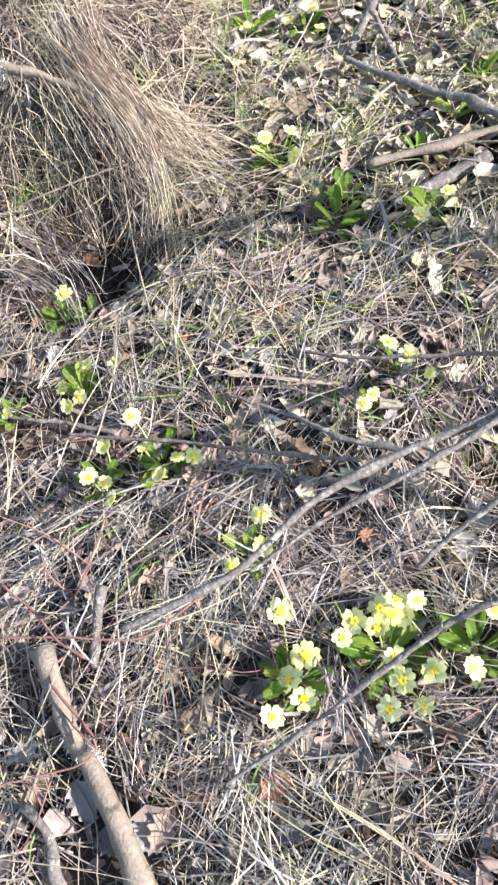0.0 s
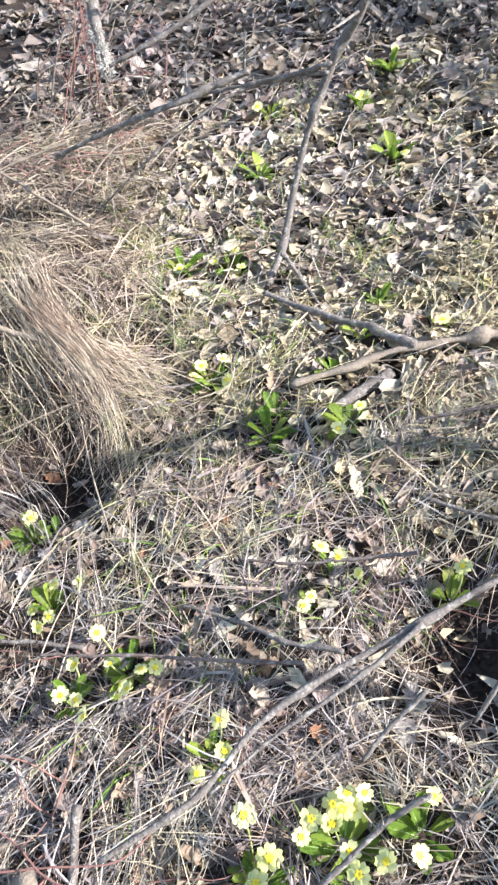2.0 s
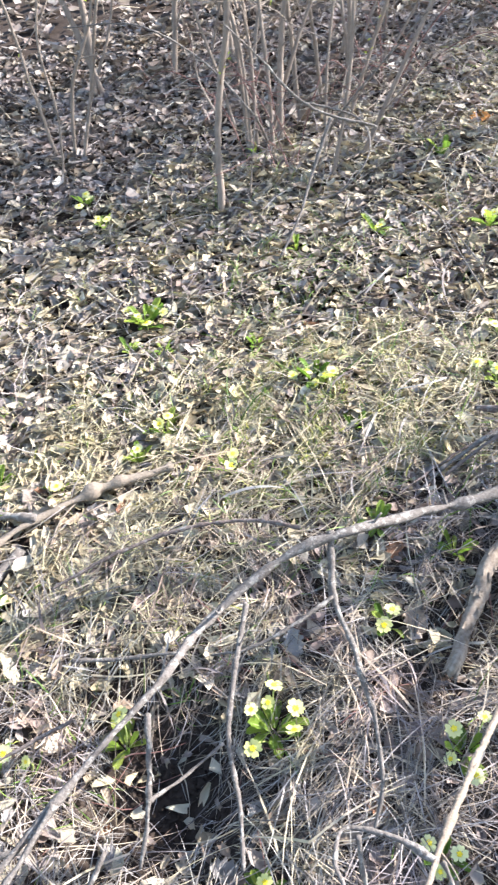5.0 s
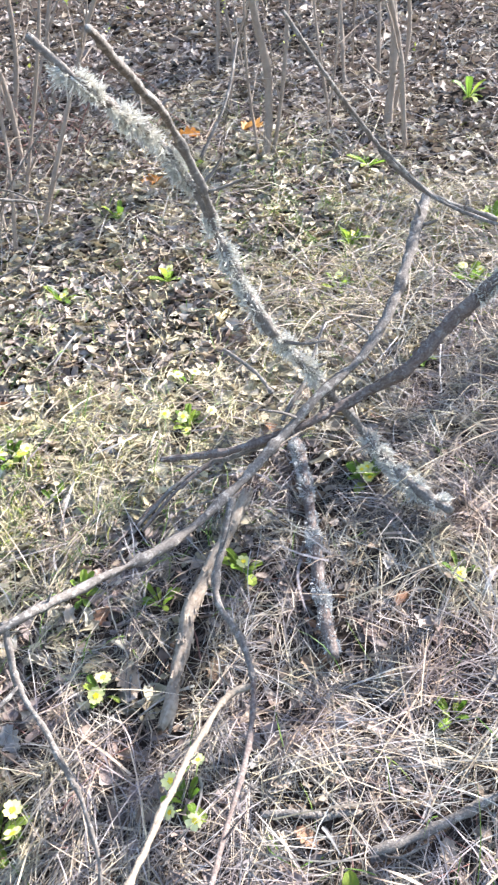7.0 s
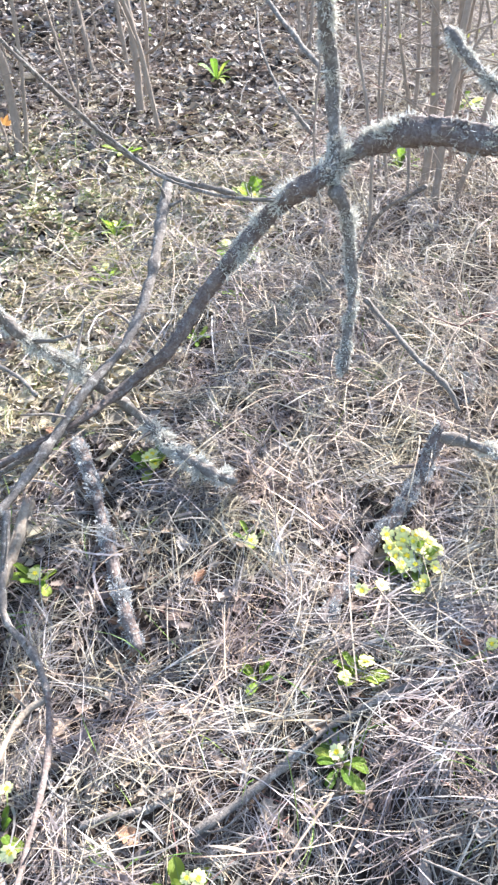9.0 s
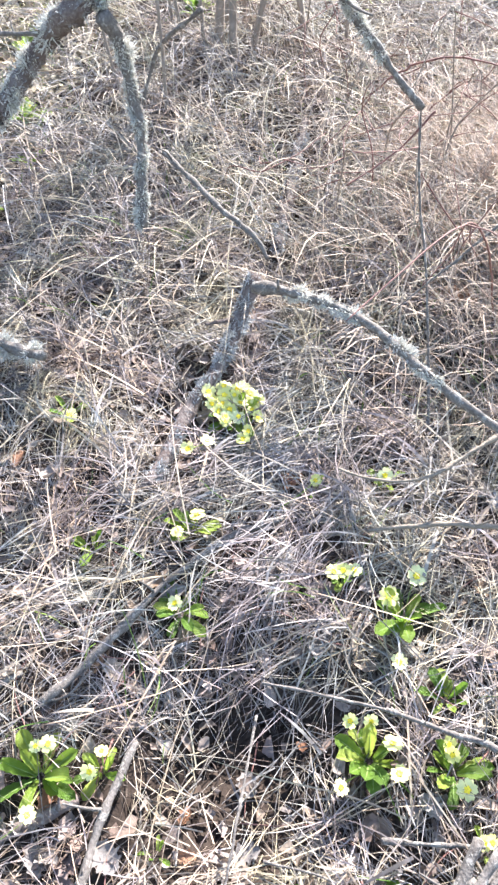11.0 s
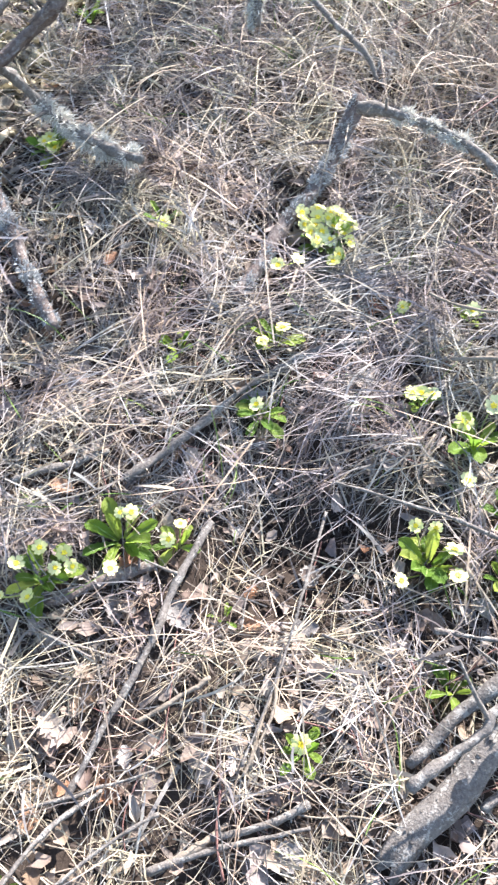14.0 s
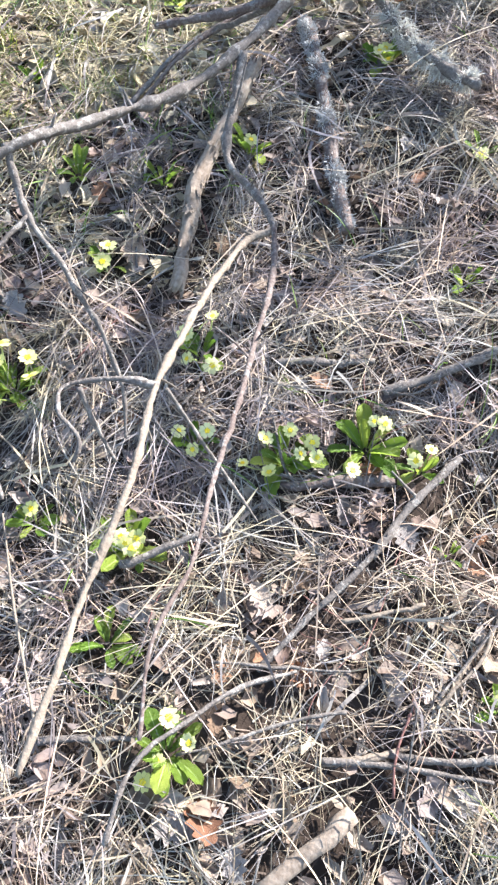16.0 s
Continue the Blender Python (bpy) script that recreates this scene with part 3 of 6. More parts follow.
primrose(-0.026, 1.198, 6, 0.075, [(-0.034, -0.020), (0.023, 0.014), (0.027, -0.046), (-0.021, 0.006)])
primrose(0.072, 1.019, 6, 0.075, [])
primrose(0.088, 1.075, 4, 0.060, [])
primrose(0.210, 1.149, 3, 0.070, [])
primrose(0.279, 1.222, 2, 0.090, [])
primrose(0.240, 1.047, 6, 0.070, [(-0.048, -0.071), (-0.001, -0.027)])
primrose(-0.044, 1.579, 7, 0.080, [(-0.037, -0.050)])
primrose(0.036, 1.556, 4, 0.070, [(-0.035, -0.028), (0.023, -0.068), (0.011, -0.005)])
primrose(0.215, 2.216, 4, 0.070, [(0.019, -0.053), (-0.051, -0.042)])
primrose(0.137, 1.789, 6, 0.075, [(0.003, 0.104)])
primrose(0.451, 2.120, 4, 0.070, [(-0.005, -0.010), (-0.019, -0.026), (0.005, -0.028)])
primrose(0.500, 1.851, 6, 0.080, [(-0.050, 0.017), (-0.008, -0.058)])
primrose(0.543, 2.305, 8, 0.090, [(0.034, -0.074), (0.076, -0.078), (-0.046, -0.013), (0.039, 0.019)])
primrose(1.019, 2.391, 4, 0.070, [(-0.066, -0.111), (-0.019, -0.055), (-0.021, -0.096)])
primrose(1.012, 2.231, 4, 0.060, [(-0.047, -0.076), (-0.027, -0.098)])
primrose(0.337, 1.322, 4, 0.060, [])
primrose(0.446, 1.237, 3, 0.050, [(-0.012, -0.042)])
primrose(0.648, 1.225, 4, 0.060, [(-0.028, -0.047)])
primrose(0.345, 0.698, 5, 0.070, [(-0.015, -0.033)])
primrose(0.881, 1.662, 9, 0.100, [(-0.057, -0.010), (-0.045, -0.055), (0.006, -0.055), (0.016, -0.083), (-0.040, -0.093)])
primrose(0.771, 1.530, 4, 0.060, [])
primrose(0.842, 1.476, 4, 0.050, [])
primrose(0.733, 1.260, 5, 0.070, [(-0.011, -0.034), (-0.039, -0.045)])
primrose(0.790, 1.059, 3, 0.060, [(-0.013, -0.028), (-0.032, -0.053)])
primrose(1.048, 0.957, 3, 0.050, [])
primrose(1.080, 1.160, 6, 0.080, [(-0.065, -0.011), (-0.029, -0.018), (-0.006, -0.054), (0.015, -0.060), (-0.043, -0.071)])
primrose(1.414, 0.888, 5, 0.070, [(-0.053, 0.022), (-0.035, -0.022), (0.021, -0.064), (-0.065, -0.059)])
primrose(1.554, 0.997, 3, 0.060, [(-0.065, -0.017), (-0.031, -0.045)])
primrose(1.636, 1.675, 5, 0.080, [(-0.063, -0.168)])
primrose(1.831, 1.372, 5, 0.080, [(0.011, -0.038)])
primrose(0.910, 0.713, 6, 0.070, [])
primrose(0.987, 0.580, 5, 0.060, [])
primrose(1.171, 0.512, 6, 0.075, [(-0.035, -0.020)])
primrose(0.820, 0.558, 3, 0.060, [(-0.015, -0.014), (-0.047, -0.029)])
primrose(0.555, 0.527, 8, 0.085, [(0.008, 0.027), (-0.017, 0.008), (0.014, -0.026), (-0.045, 0.015), (-0.007, -0.053), (-0.076, -0.038)])
primrose(0.772, 0.317, 5, 0.070, [(0.024, -0.000), (-0.026, 0.014), (-0.061, -0.016), (-0.047, -0.055)])
primrose(2.437, 1.796, 5, 0.090, [])
primrose(1.361, 1.624, 3, 0.060, [])
primrose(1.043, 1.341, 3, 0.060, [])
primrose(1.606, 2.226, 4, 0.070, [])
primrose(1.490, 0.431, 6, 0.075, [(-0.019, -0.002), (-0.027, -0.028), (-0.006, -0.008)])
primrose(1.386, 0.150, 3, 0.050, [(-0.036, -0.011)])
primrose(1.116, 0.032, 4, 0.055, [])
primrose(2.095, 0.903, 5, 0.080, [(-0.016, -0.024)])
primrose(2.361, 1.042, 6, 0.090, [(-0.058, -0.071)])
primrose(2.372, 0.599, 7, 0.100, [(-0.054, 0.007), (-0.090, -0.048), (-0.051, -0.044)])
primrose(1.907, 0.512, 4, 0.060, [])
primrose(2.119, 0.494, 5, 0.070, [])
primrose(3.572, 1.192, 5, 0.120, [])
primrose(2.804, 1.221, 5, 0.100, [])
primrose(2.059, 1.793, 4, 0.080, [(-0.051, -0.075)])
primrose(1.439, -0.163, 9, 0.090, [(0.002, 0.052), (0.014, 0.031), (0.032, 0.010), (0.028, -0.018), (-0.026, 0.034), (-0.018, 0.015), (0.002, -0.002), (-0.010, -0.026), (-0.046, 0.017), (-0.031, -0.004), (-0.024, -0.039), (-0.061, -0.027), (-0.079, -0.020), (-0.120, 0.073), (-0.094, 0.042), (0.016, 0.062), (0.036, 0.036), (0.040, 0.000), (0.014, -0.034), (-0.012, 0.050), (0.018, 0.012), (-0.006, 0.030), (-0.036, 0.020)], flower_size=1.05)
primrose(1.200, -0.144, 5, 0.065, [(-0.046, 0.037), (-0.009, 0.011)])
primrose(1.044, -0.159, 6, 0.075, [(-0.014, 0.028)])
primrose(1.331, -0.323, 2, 0.040, [(-0.034, 0.000)])
primrose(2.694, 0.703, 6, 0.100, [(-0.064, -0.014), (-0.085, -0.072)])
primrose(3.094, 0.266, 6, 0.100, [(-0.096, -0.001), (-0.063, -0.036)])
primrose(3.619, 0.141, 6, 0.120, [(-0.080, -0.010)])
primrose(1.097, -0.501, 8, 0.085, [(0.008, 0.040), (0.051, -0.002), (-0.094, 0.020)], flower_size=1.12)
primrose(1.161, -0.385, 4, 0.055, [(-0.030, 0.014), (-0.026, 0.000), (-0.021, -0.018)])
primrose(0.891, -0.447, 7, 0.080, [(0.013, 0.032), (0.018, 0.002), (-0.005, -0.030), (-0.075, 0.037), (-0.043, -0.041)])
primrose(0.879, -0.561, 6, 0.075, [(0.019, 0.006), (0.006, 0.001), (-0.035, -0.019)])
primrose(0.801, -0.616, 2, 0.040, [(-0.018, 0.015), (-0.015, 0.004)])
primrose(0.801, -0.680, 4, 0.060, [])
primrose(1.374, -0.453, 4, 0.050, [(-0.043, 0.010)])
primrose(0.972, -0.552, 5, 0.065, [])
primrose(0.704, -0.507, 5, 0.060, [])
primrose(0.559, -0.342, 4, 0.055, [(0.005, 0.018)])
primrose(0.706, -0.173, 3, 0.035, [])
primrose(0.693, 0.098, 8, 0.085, [(-0.069, 0.031), (-0.058, -0.008), (-0.018, 0.027), (0.013, 0.005), (0.016, -0.032), (-0.008, -0.028), (0.001, -0.051)], flower_size=0.82)
primrose(0.782, 0.024, 8, 0.085, [(0.015, -0.028), (-0.074, -0.029), (0.009, -0.012)], flower_size=0.82)
primrose(0.807, -0.073, 4, 0.055, [(-0.034, 0.003), (-0.005, -0.006)], flower_size=0.85)
primrose(0.638, 0.229, 4, 0.060, [(-0.028, 0.006), (-0.040, -0.029), (-0.004, -0.028)], flower_size=0.82)
primrose(0.459, 0.199, 6, 0.075, [(-0.020, 0.000), (-0.024, -0.011), (-0.009, -0.019), (-0.024, -0.022)], flower_size=0.85)
primrose(0.277, -0.012, 6, 0.080, [(0.024, 0.013), (0.016, -0.025), (-0.022, -0.007), (-0.050, -0.007)], flower_size=0.88)
primrose(0.402, 0.353, 5, 0.065, [(-0.007, -0.026)])
primrose(0.329, 0.133, 5, 0.060, [])

# ---- dead leaves ----
dead_leaf(-0.149, 0.578, 0.055, "tan")
dead_leaf(-0.192, 0.552, 0.045, "grey")
dead_leaf(0.078, 1.307, 0.050, "grey")
dead_leaf(-0.283, 0.900, 0.040, "grey")
dead_leaf(-0.382, 0.811, 0.040, "grey")
dead_leaf(-0.344, 0.844, 0.035, "grey")
dead_leaf(-0.167, 0.802, 0.030, "rust")
dead_leaf(-0.054, 0.653, 0.045, "grey")
dead_leaf(0.089, 0.597, 0.035, "grey")
dead_leaf(0.003, 0.550, 0.035, "grey")
dead_leaf(0.208, 0.464, 0.045, "grey")
dead_leaf(0.083, 0.467, 0.035, "rust")
dead_leaf(0.056, 0.420, 0.040, "tan")
dead_leaf(0.048, 0.278, 0.040, "grey")
dead_leaf(-0.022, 0.137, 0.040, "grey")
dead_leaf(-0.001, 0.218, 0.040, "grey")
dead_leaf(0.055, 0.205, 0.035, "grey")
dead_leaf(0.198, 0.776, 0.035, "tan")
dead_leaf(0.091, 1.146, 0.050, "tan")
dead_leaf(0.062, 0.897, 0.030, "rust")
dead_leaf(-0.368, 0.545, 0.040, "tan")
dead_leaf(-0.022, 0.846, 0.035, "rust")
dead_leaf(-0.336, 0.226, 0.050, "grey")
dead_leaf(-0.263, 0.175, 0.050, "grey")
dead_leaf(-0.167, 0.144, 0.045, "tan")
dead_leaf(-0.139, 0.251, 0.040, "tan")
dead_leaf(0.649, 0.616, 0.050, "grey")
dead_leaf(0.840, 0.522, 0.055, "tan")
dead_leaf(1.077, 0.759, 0.050, "grey")
dead_leaf(0.531, 0.778, 0.035, "grey")
dead_leaf(0.528, 0.608, 0.040, "grey")
dead_leaf(0.897, 0.645, 0.045, "rust")
dead_leaf(0.483, 1.098, 0.050, "grey")
dead_leaf(0.655, 1.238, 0.050, "grey")
dead_leaf(1.245, 1.308, 0.040, "grey")
dead_leaf(1.187, 1.317, 0.050, "rust")
dead_leaf(2.271, 1.814, 0.100, "orange")
dead_leaf(2.660, 1.979, 0.100, "orange")
dead_leaf(0.460, 1.080, 0.055, "grey")
dead_leaf(1.321, 0.712, 0.040, "grey")
dead_leaf(0.770, 0.677, 0.055, "grey")
dead_leaf(1.252, 0.206, 0.040, "rust")
dead_leaf(2.847, 1.791, 0.110, "orange")
dead_leaf(0.853, 0.198, 0.040, "grey")
dead_leaf(1.311, -0.281, 0.050, "rust")
dead_leaf(1.112, -0.350, 0.055, "grey")
dead_leaf(1.405, 0.025, 0.035, "grey")
dead_leaf(1.197, 0.303, 0.030, "tan")
dead_leaf(1.345, -0.643, 0.040, "grey")
dead_leaf(1.163, -0.614, 0.035, "tan")
dead_leaf(1.369, -0.702, 0.040, "grey")
dead_leaf(0.827, -0.534, 0.040, "grey")
dead_leaf(2.07, -0.441, 0.06, "orange")
dead_leaf(2.62, -0.434, 0.07, "rust")
dead_leaf(1.801, -0.561, 0.100, "rust")
dead_leaf(0.549, -0.022, 0.050, "tan")
dead_leaf(0.238, -0.099, 0.055, "rust")
dead_leaf(0.213, -0.073, 0.050, "grey")
dead_leaf(0.600, -0.291, 0.040, "tan")
dead_leaf(0.673, -0.033, 0.035, "grey")
dead_leaf(0.616, 0.077, 0.040, "grey")
dead_leaf(0.855, 0.201, 0.035, "tan")
dead_leaf(0.492, -0.103, 0.030, "grey")
dead_leaf(1.072, -0.092, 0.030, "tan")
dead_leaf(1.486, 0.138, 0.040, "tan")
dead_leaf(0.442, -0.343, 0.040, "grey")

# ---- fallen branches ----
long_limb = branch("fallen_branch", "long bare grey branch arching over the grass", 0.0032, 0.0115, [(-0.190, 0.275, 0.274), (-0.084, 0.319, 0.309), (-0.013, 0.379, 0.333), (0.063, 0.416, 0.356), (0.150, 0.445, 0.375), (0.270, 0.490, 0.402), (0.349, 0.513, 0.419), (0.462, 0.581, 0.407), (0.620, 0.571, 0.475), (0.676, 0.550, 0.493), (0.805, 0.542, 0.476), (0.938, 0.522, 0.458), (1.138, 0.520, 0.464), (1.302, 0.516, 0.504), (1.408, 0.501, 0.557), (1.531, 0.478, 0.602), (1.664, 0.484, 0.667), (1.821, 0.527, 0.740), (1.987, 0.580, 0.816)])
_ = branch("twig", "", 0.0016, 0.0038, [(-0.073, 0.325, 0.291), (-0.010, 0.360, 0.321), (0.062, 0.390, 0.353), (0.155, 0.436, 0.385), (0.177, 0.450, 0.390)], parent=long_limb)
_ = branch("twig", "", 0.0042, 0.0030, [(0.324, 0.493, 0.402), (0.296, 0.445, 0.352), (0.270, 0.411, 0.293), (0.247, 0.391, 0.257)], parent=long_limb)
_ = branch("twig", "", 0.0032, 0.0018, [(0.284, 0.431, 0.318), (0.341, 0.441, 0.310), (0.410, 0.452, 0.313)], parent=long_limb)
_ = branch("twig", "", 0.0042, 0.0028, [(0.528, 0.577, 0.408), (0.477, 0.525, 0.363), (0.424, 0.460, 0.297), (0.399, 0.393, 0.245), (0.368, 0.338, 0.204)], parent=long_limb)
_ = branch("twig", "", 0.0050, 0.0025, [(0.671, 0.562, 0.493), (0.640, 0.512, 0.422), (0.625, 0.428, 0.361), (0.605, 0.350, 0.279), (0.583, 0.310, 0.240), (0.551, 0.285, 0.192)], parent=long_limb)
_ = branch("twig", "", 0.0040, 0.0015, [(0.637, 0.508, 0.421), (0.565, 0.512, 0.398), (0.490, 0.537, 0.367), (0.453, 0.556, 0.362)], parent=long_limb)
_ = branch("fork", "", 0.0075, 0.0050, [(1.131, 0.508, 0.462), (1.073, 0.484, 0.409), (1.000, 0.446, 0.361), (0.945, 0.344, 0.360), (0.884, 0.267, 0.371)], parent=long_limb)
pale_stick = branch("fork", "", 0.0054, 0.0032, [(0.876, 0.267, 0.365), (0.854, 0.282, 0.362), (0.769, 0.270, 0.370), (0.647, 0.218, 0.402), (0.547, 0.169, 0.439), (0.483, 0.136, 0.463), (0.364, 0.068, 0.474), (0.261, 0.033, 0.452), (0.193, -0.001, 0.455), (0.133, -0.022, 0.442)], bark='pale', parent=long_limb)
_ = branch("twig", "", 0.0035, 0.0022, [(0.483, 0.136, 0.463), (0.463, 0.178, 0.464), (0.422, 0.216, 0.461), (0.397, 0.195, 0.464), (0.386, 0.158, 0.448), (0.372, 0.156, 0.435)], parent=long_limb)
_ = branch("twig", "", 0.0030, 0.0015, [(0.432, 0.201, 0.461), (0.425, 0.178, 0.417), (0.425, 0.158, 0.375)], parent=long_limb)
_ = branch("twig", "", 0.0025, 0.0015, [(0.495, 0.138, 0.446), (0.496, 0.083, 0.380), (0.498, 0.015, 0.293)], parent=long_limb)
_ = branch("fork", "", 0.0046, 0.0012, bark='dark', points=[(0.884, 0.267, 0.371), (0.852, 0.244, 0.363), (0.769, 0.195, 0.362), (0.675, 0.147, 0.380), (0.536, 0.072, 0.426), (0.419, 0.016, 0.459), (0.333, -0.029, 0.478), (0.260, -0.051, 0.492), (0.200, -0.090, 0.487)], parent=long_limb)
lichen_limb = branch("fallen_branch", "dead branch shaggy with pale grey-green lichen", 0.0060, 0.0110, [(0.918, 0.596, 1.232), (0.940, 0.559, 1.192), (1.037, 0.586, 1.133), (1.220, 0.678, 1.036), (1.245, 0.644, 0.967), (1.284, 0.623, 0.852), (1.289, 0.560, 0.756), (1.428, 0.535, 0.589), (1.494, 0.506, 0.488), (1.528, 0.466, 0.420), (1.465, 0.319, 0.388), (1.428, 0.201, 0.384)], shag=0.016, lichen=[(0.04, 0.34), (0.36, 0.68), (0.8, 0.98)])
_ = branch("fork", "", 0.0050, 0.0075, [(0.841, 0.399, 1.247), (0.979, 0.486, 1.182), (1.189, 0.620, 1.064), (1.236, 0.617, 0.973), (1.281, 0.631, 0.882), (1.295, 0.601, 0.822)], parent=lichen_limb)
_ = branch("twig", "", 0.0030, 0.0020, [(1.274, 0.658, 1.024), (1.335, 0.654, 1.095), (1.431, 0.697, 1.187)], parent=lichen_limb)
_ = branch("twig", "", 0.0050, 0.0040, [(1.465, 0.802, 0.554), (1.427, 0.698, 0.556), (1.356, 0.583, 0.561)], parent=lichen_limb)
dark_limb = branch("fallen_branch", "thick dark brown dead branch with grey lichen tufts", 0.0060, 0.0230, [(1.194, 0.749, 0.419), (1.253, 0.624, 0.456), (1.344, 0.519, 0.502), (1.483, 0.446, 0.540), (1.520, 0.365, 0.608), (1.589, 0.320, 0.686), (1.635, 0.254, 0.767), (1.686, 0.201, 0.831), (1.630, 0.090, 0.909), (1.690, 0.027, 0.953), (1.675, -0.053, 0.988), (1.659, -0.130, 0.991), (1.654, -0.184, 0.983), (1.685, -0.231, 0.985), (1.724, -0.277, 1.010)], bark='dark', rough=0.2, flakes=110, shag=0.013, droop=-0.7, lichen=[(0.50, 0.60), (0.62, 0.76), (0.78, 0.86), (0.88, 0.96)])
_ = branch("twig", "", 0.0060, 0.0030, [(1.338, 0.514, 0.500), (1.277, 0.615, 0.440), (1.195, 0.688, 0.393), (1.080, 0.715, 0.334), (1.016, 0.724, 0.284)], parent=dark_limb)
_ = branch("twig", "", 0.0050, 0.0020, [(1.351, 0.552, 0.507), (1.448, 0.563, 0.546), (1.556, 0.600, 0.599), (1.588, 0.607, 0.626)], parent=dark_limb)
_ = branch("fork", "", 0.0090, 0.0140, [(1.571, 0.025, 0.581), (1.603, 0.024, 0.637), (1.637, 0.027, 0.714), (1.647, 0.035, 0.806), (1.627, 0.040, 0.873), (1.615, 0.053, 0.907)], lichen=[(0.0, 0.95)], parent=dark_limb)
_ = branch("fork", "", 0.0110, 0.0110, [(1.629, 0.057, 0.915), (1.685, 0.077, 1.018), (1.674, 0.078, 1.106), (1.635, 0.070, 1.188), (1.60, 0.065, 1.30), (1.58, 0.06, 1.42)], lichen=[(0.0, 0.4), (0.44, 0.7), (0.8, 0.95)], parent=dark_limb)
_ = branch("fork", "", 0.0080, 0.0100, [(1.830, -0.080, 1.125), (1.785, -0.159, 1.056), (1.767, -0.218, 1.017), (1.759, -0.250, 1.006)], lichen=[(0.1, 0.8)], parent=dark_limb)
_ = branch("fork", "", 0.0100, 0.0060, [(1.753, -0.256, 1.009), (1.804, -0.306, 0.889), (1.833, -0.372, 0.797), (1.852, -0.454, 0.700)], lichen=[(0.2, 0.7)], parent=dark_limb)
_ = branch("twig", "", 0.0040, 0.0020, [(1.641, 0.094, 0.891), (1.647, 0.205, 0.874), (1.625, 0.378, 0.909), (1.638, 0.497, 0.974), (1.589, 0.559, 1.051), (1.545, 0.610, 1.148)], parent=dark_limb)
_ = branch("twig", "", 0.0040, 0.0020, [(1.687, -0.088, 0.901), (1.746, 0.008, 0.822), (1.737, 0.052, 0.725), (1.781, 0.073, 0.635)], parent=dark_limb)
mossy_stick = branch("fallen_branch", "short fallen stick crusted with grey lichen in the grass", 0.0135, 0.0115, [(1.468, 0.599, 0.373), (1.351, 0.488, 0.340), (1.266, 0.408, 0.314), (1.164, 0.326, 0.287), (1.077, 0.244, 0.260)], lichen=[(0.0, 0.36), (0.4, 0.62), (0.65, 0.97)], crust=True, bark='dark')
rotten_log = branch("fallen_branch", "weathered rotten log with peeling pale bark lying in the grass", 0.0125, 0.0165, [(1.229, 0.557, 0.385), (1.139, 0.538, 0.337), (1.012, 0.511, 0.285), (0.915, 0.462, 0.252), (0.828, 0.414, 0.226)], rough=0.16, bark=1, flakes=70)
lichen_log = branch("fallen_branch", "fallen branch crusted with blue-grey lichen beside primroses", 0.0115, 0.0155, [(1.235, -0.031, 0.258), (1.300, -0.053, 0.269), (1.409, -0.075, 0.291), (1.536, -0.120, 0.330), (1.636, -0.141, 0.376), (1.694, -0.155, 0.425)], bark='dark', crust=True, lichen=[(0.0, 0.3), (0.36, 0.5), (0.52, 1.0)])
_ = branch("fork", "", 0.0100, 0.0070, [(1.631, -0.163, 0.433), (1.600, -0.238, 0.439), (1.566, -0.306, 0.446), (1.518, -0.402, 0.436), (1.438, -0.486, 0.413), (1.384, -0.556, 0.386), (1.350, -0.627, 0.352), (1.313, -0.678, 0.320)], lichen=[(0.12, 0.38), (0.5, 0.7)], parent=lichen_log)
_ = branch("twig", "", 0.0060, 0.0050, [(1.945, 0.081, 0.566), (1.785, -0.068, 0.521), (1.707, -0.170, 0.476), (1.698, -0.182, 0.458)], parent=lichen_log)
_ = branch("fallen_branch", "grey lichen-crusted branch lying in the tall grass", 0.0130, 0.0170, [(1.900, -0.170, 0.375), (2.050, -0.172, 0.395), (2.216, -0.172, 0.428), (2.405, -0.176, 0.475)], bark='dark', crust=True, lichen=[(0.0, 0.2), (0.35, 0.95)])
_ = branch("fallen_branch", "straight dark stick half sunk in dry grass", 0.0075, 0.0055, [(0.854, 0.030, 0.194), (0.925, -0.017, 0.204), (1.015, -0.067, 0.216), (1.107, -0.131, 0.226), (1.182, -0.206, 0.232), (1.225, -0.277, 0.226)])
_ = branch("fallen_branch", "thin bare stick lying on dry grass", 0.0060, 0.0040, [(0.798, 0.193, 0.200), (0.838, 0.139, 0.204), (0.893, 0.072, 0.202)])
heap_limb = branch("fallen_branch", "thick old branch with torn pale bark on the ground", 0.0175, 0.0150, [(0.480, -0.465, 0.059), (0.557, -0.518, 0.078), (0.616, -0.557, 0.099), (0.698, -0.599, 0.125), (0.784, -0.647, 0.141), (0.868, -0.694, 0.156)], rough=0.24, flakes=150)
_ = branch("fork", "", 0.0100, 0.0080, [(0.589, -0.465, 0.079), (0.643, -0.498, 0.100), (0.704, -0.546, 0.132), (0.776, -0.589, 0.160)], parent=heap_limb)
_ = branch("fork", "", 0.0070, 0.0050, [(0.532, -0.461, 0.169), (0.594, -0.511, 0.185), (0.646, -0.549, 0.200), (0.727, -0.591, 0.221), (0.801, -0.656, 0.228)], parent=heap_limb)
_ = branch("fork", "", 0.0060, 0.0050, [(0.707, -0.567, 0.210), (0.663, -0.604, 0.188), (0.617, -0.651, 0.164)], parent=heap_limb)
_ = branch("fallen_branch", "grey dead stick crossing the dry grass", 0.0090, 0.0070, [(0.661, -0.657, 0.082), (0.615, -0.611, 0.078), (0.564, -0.567, 0.074)])
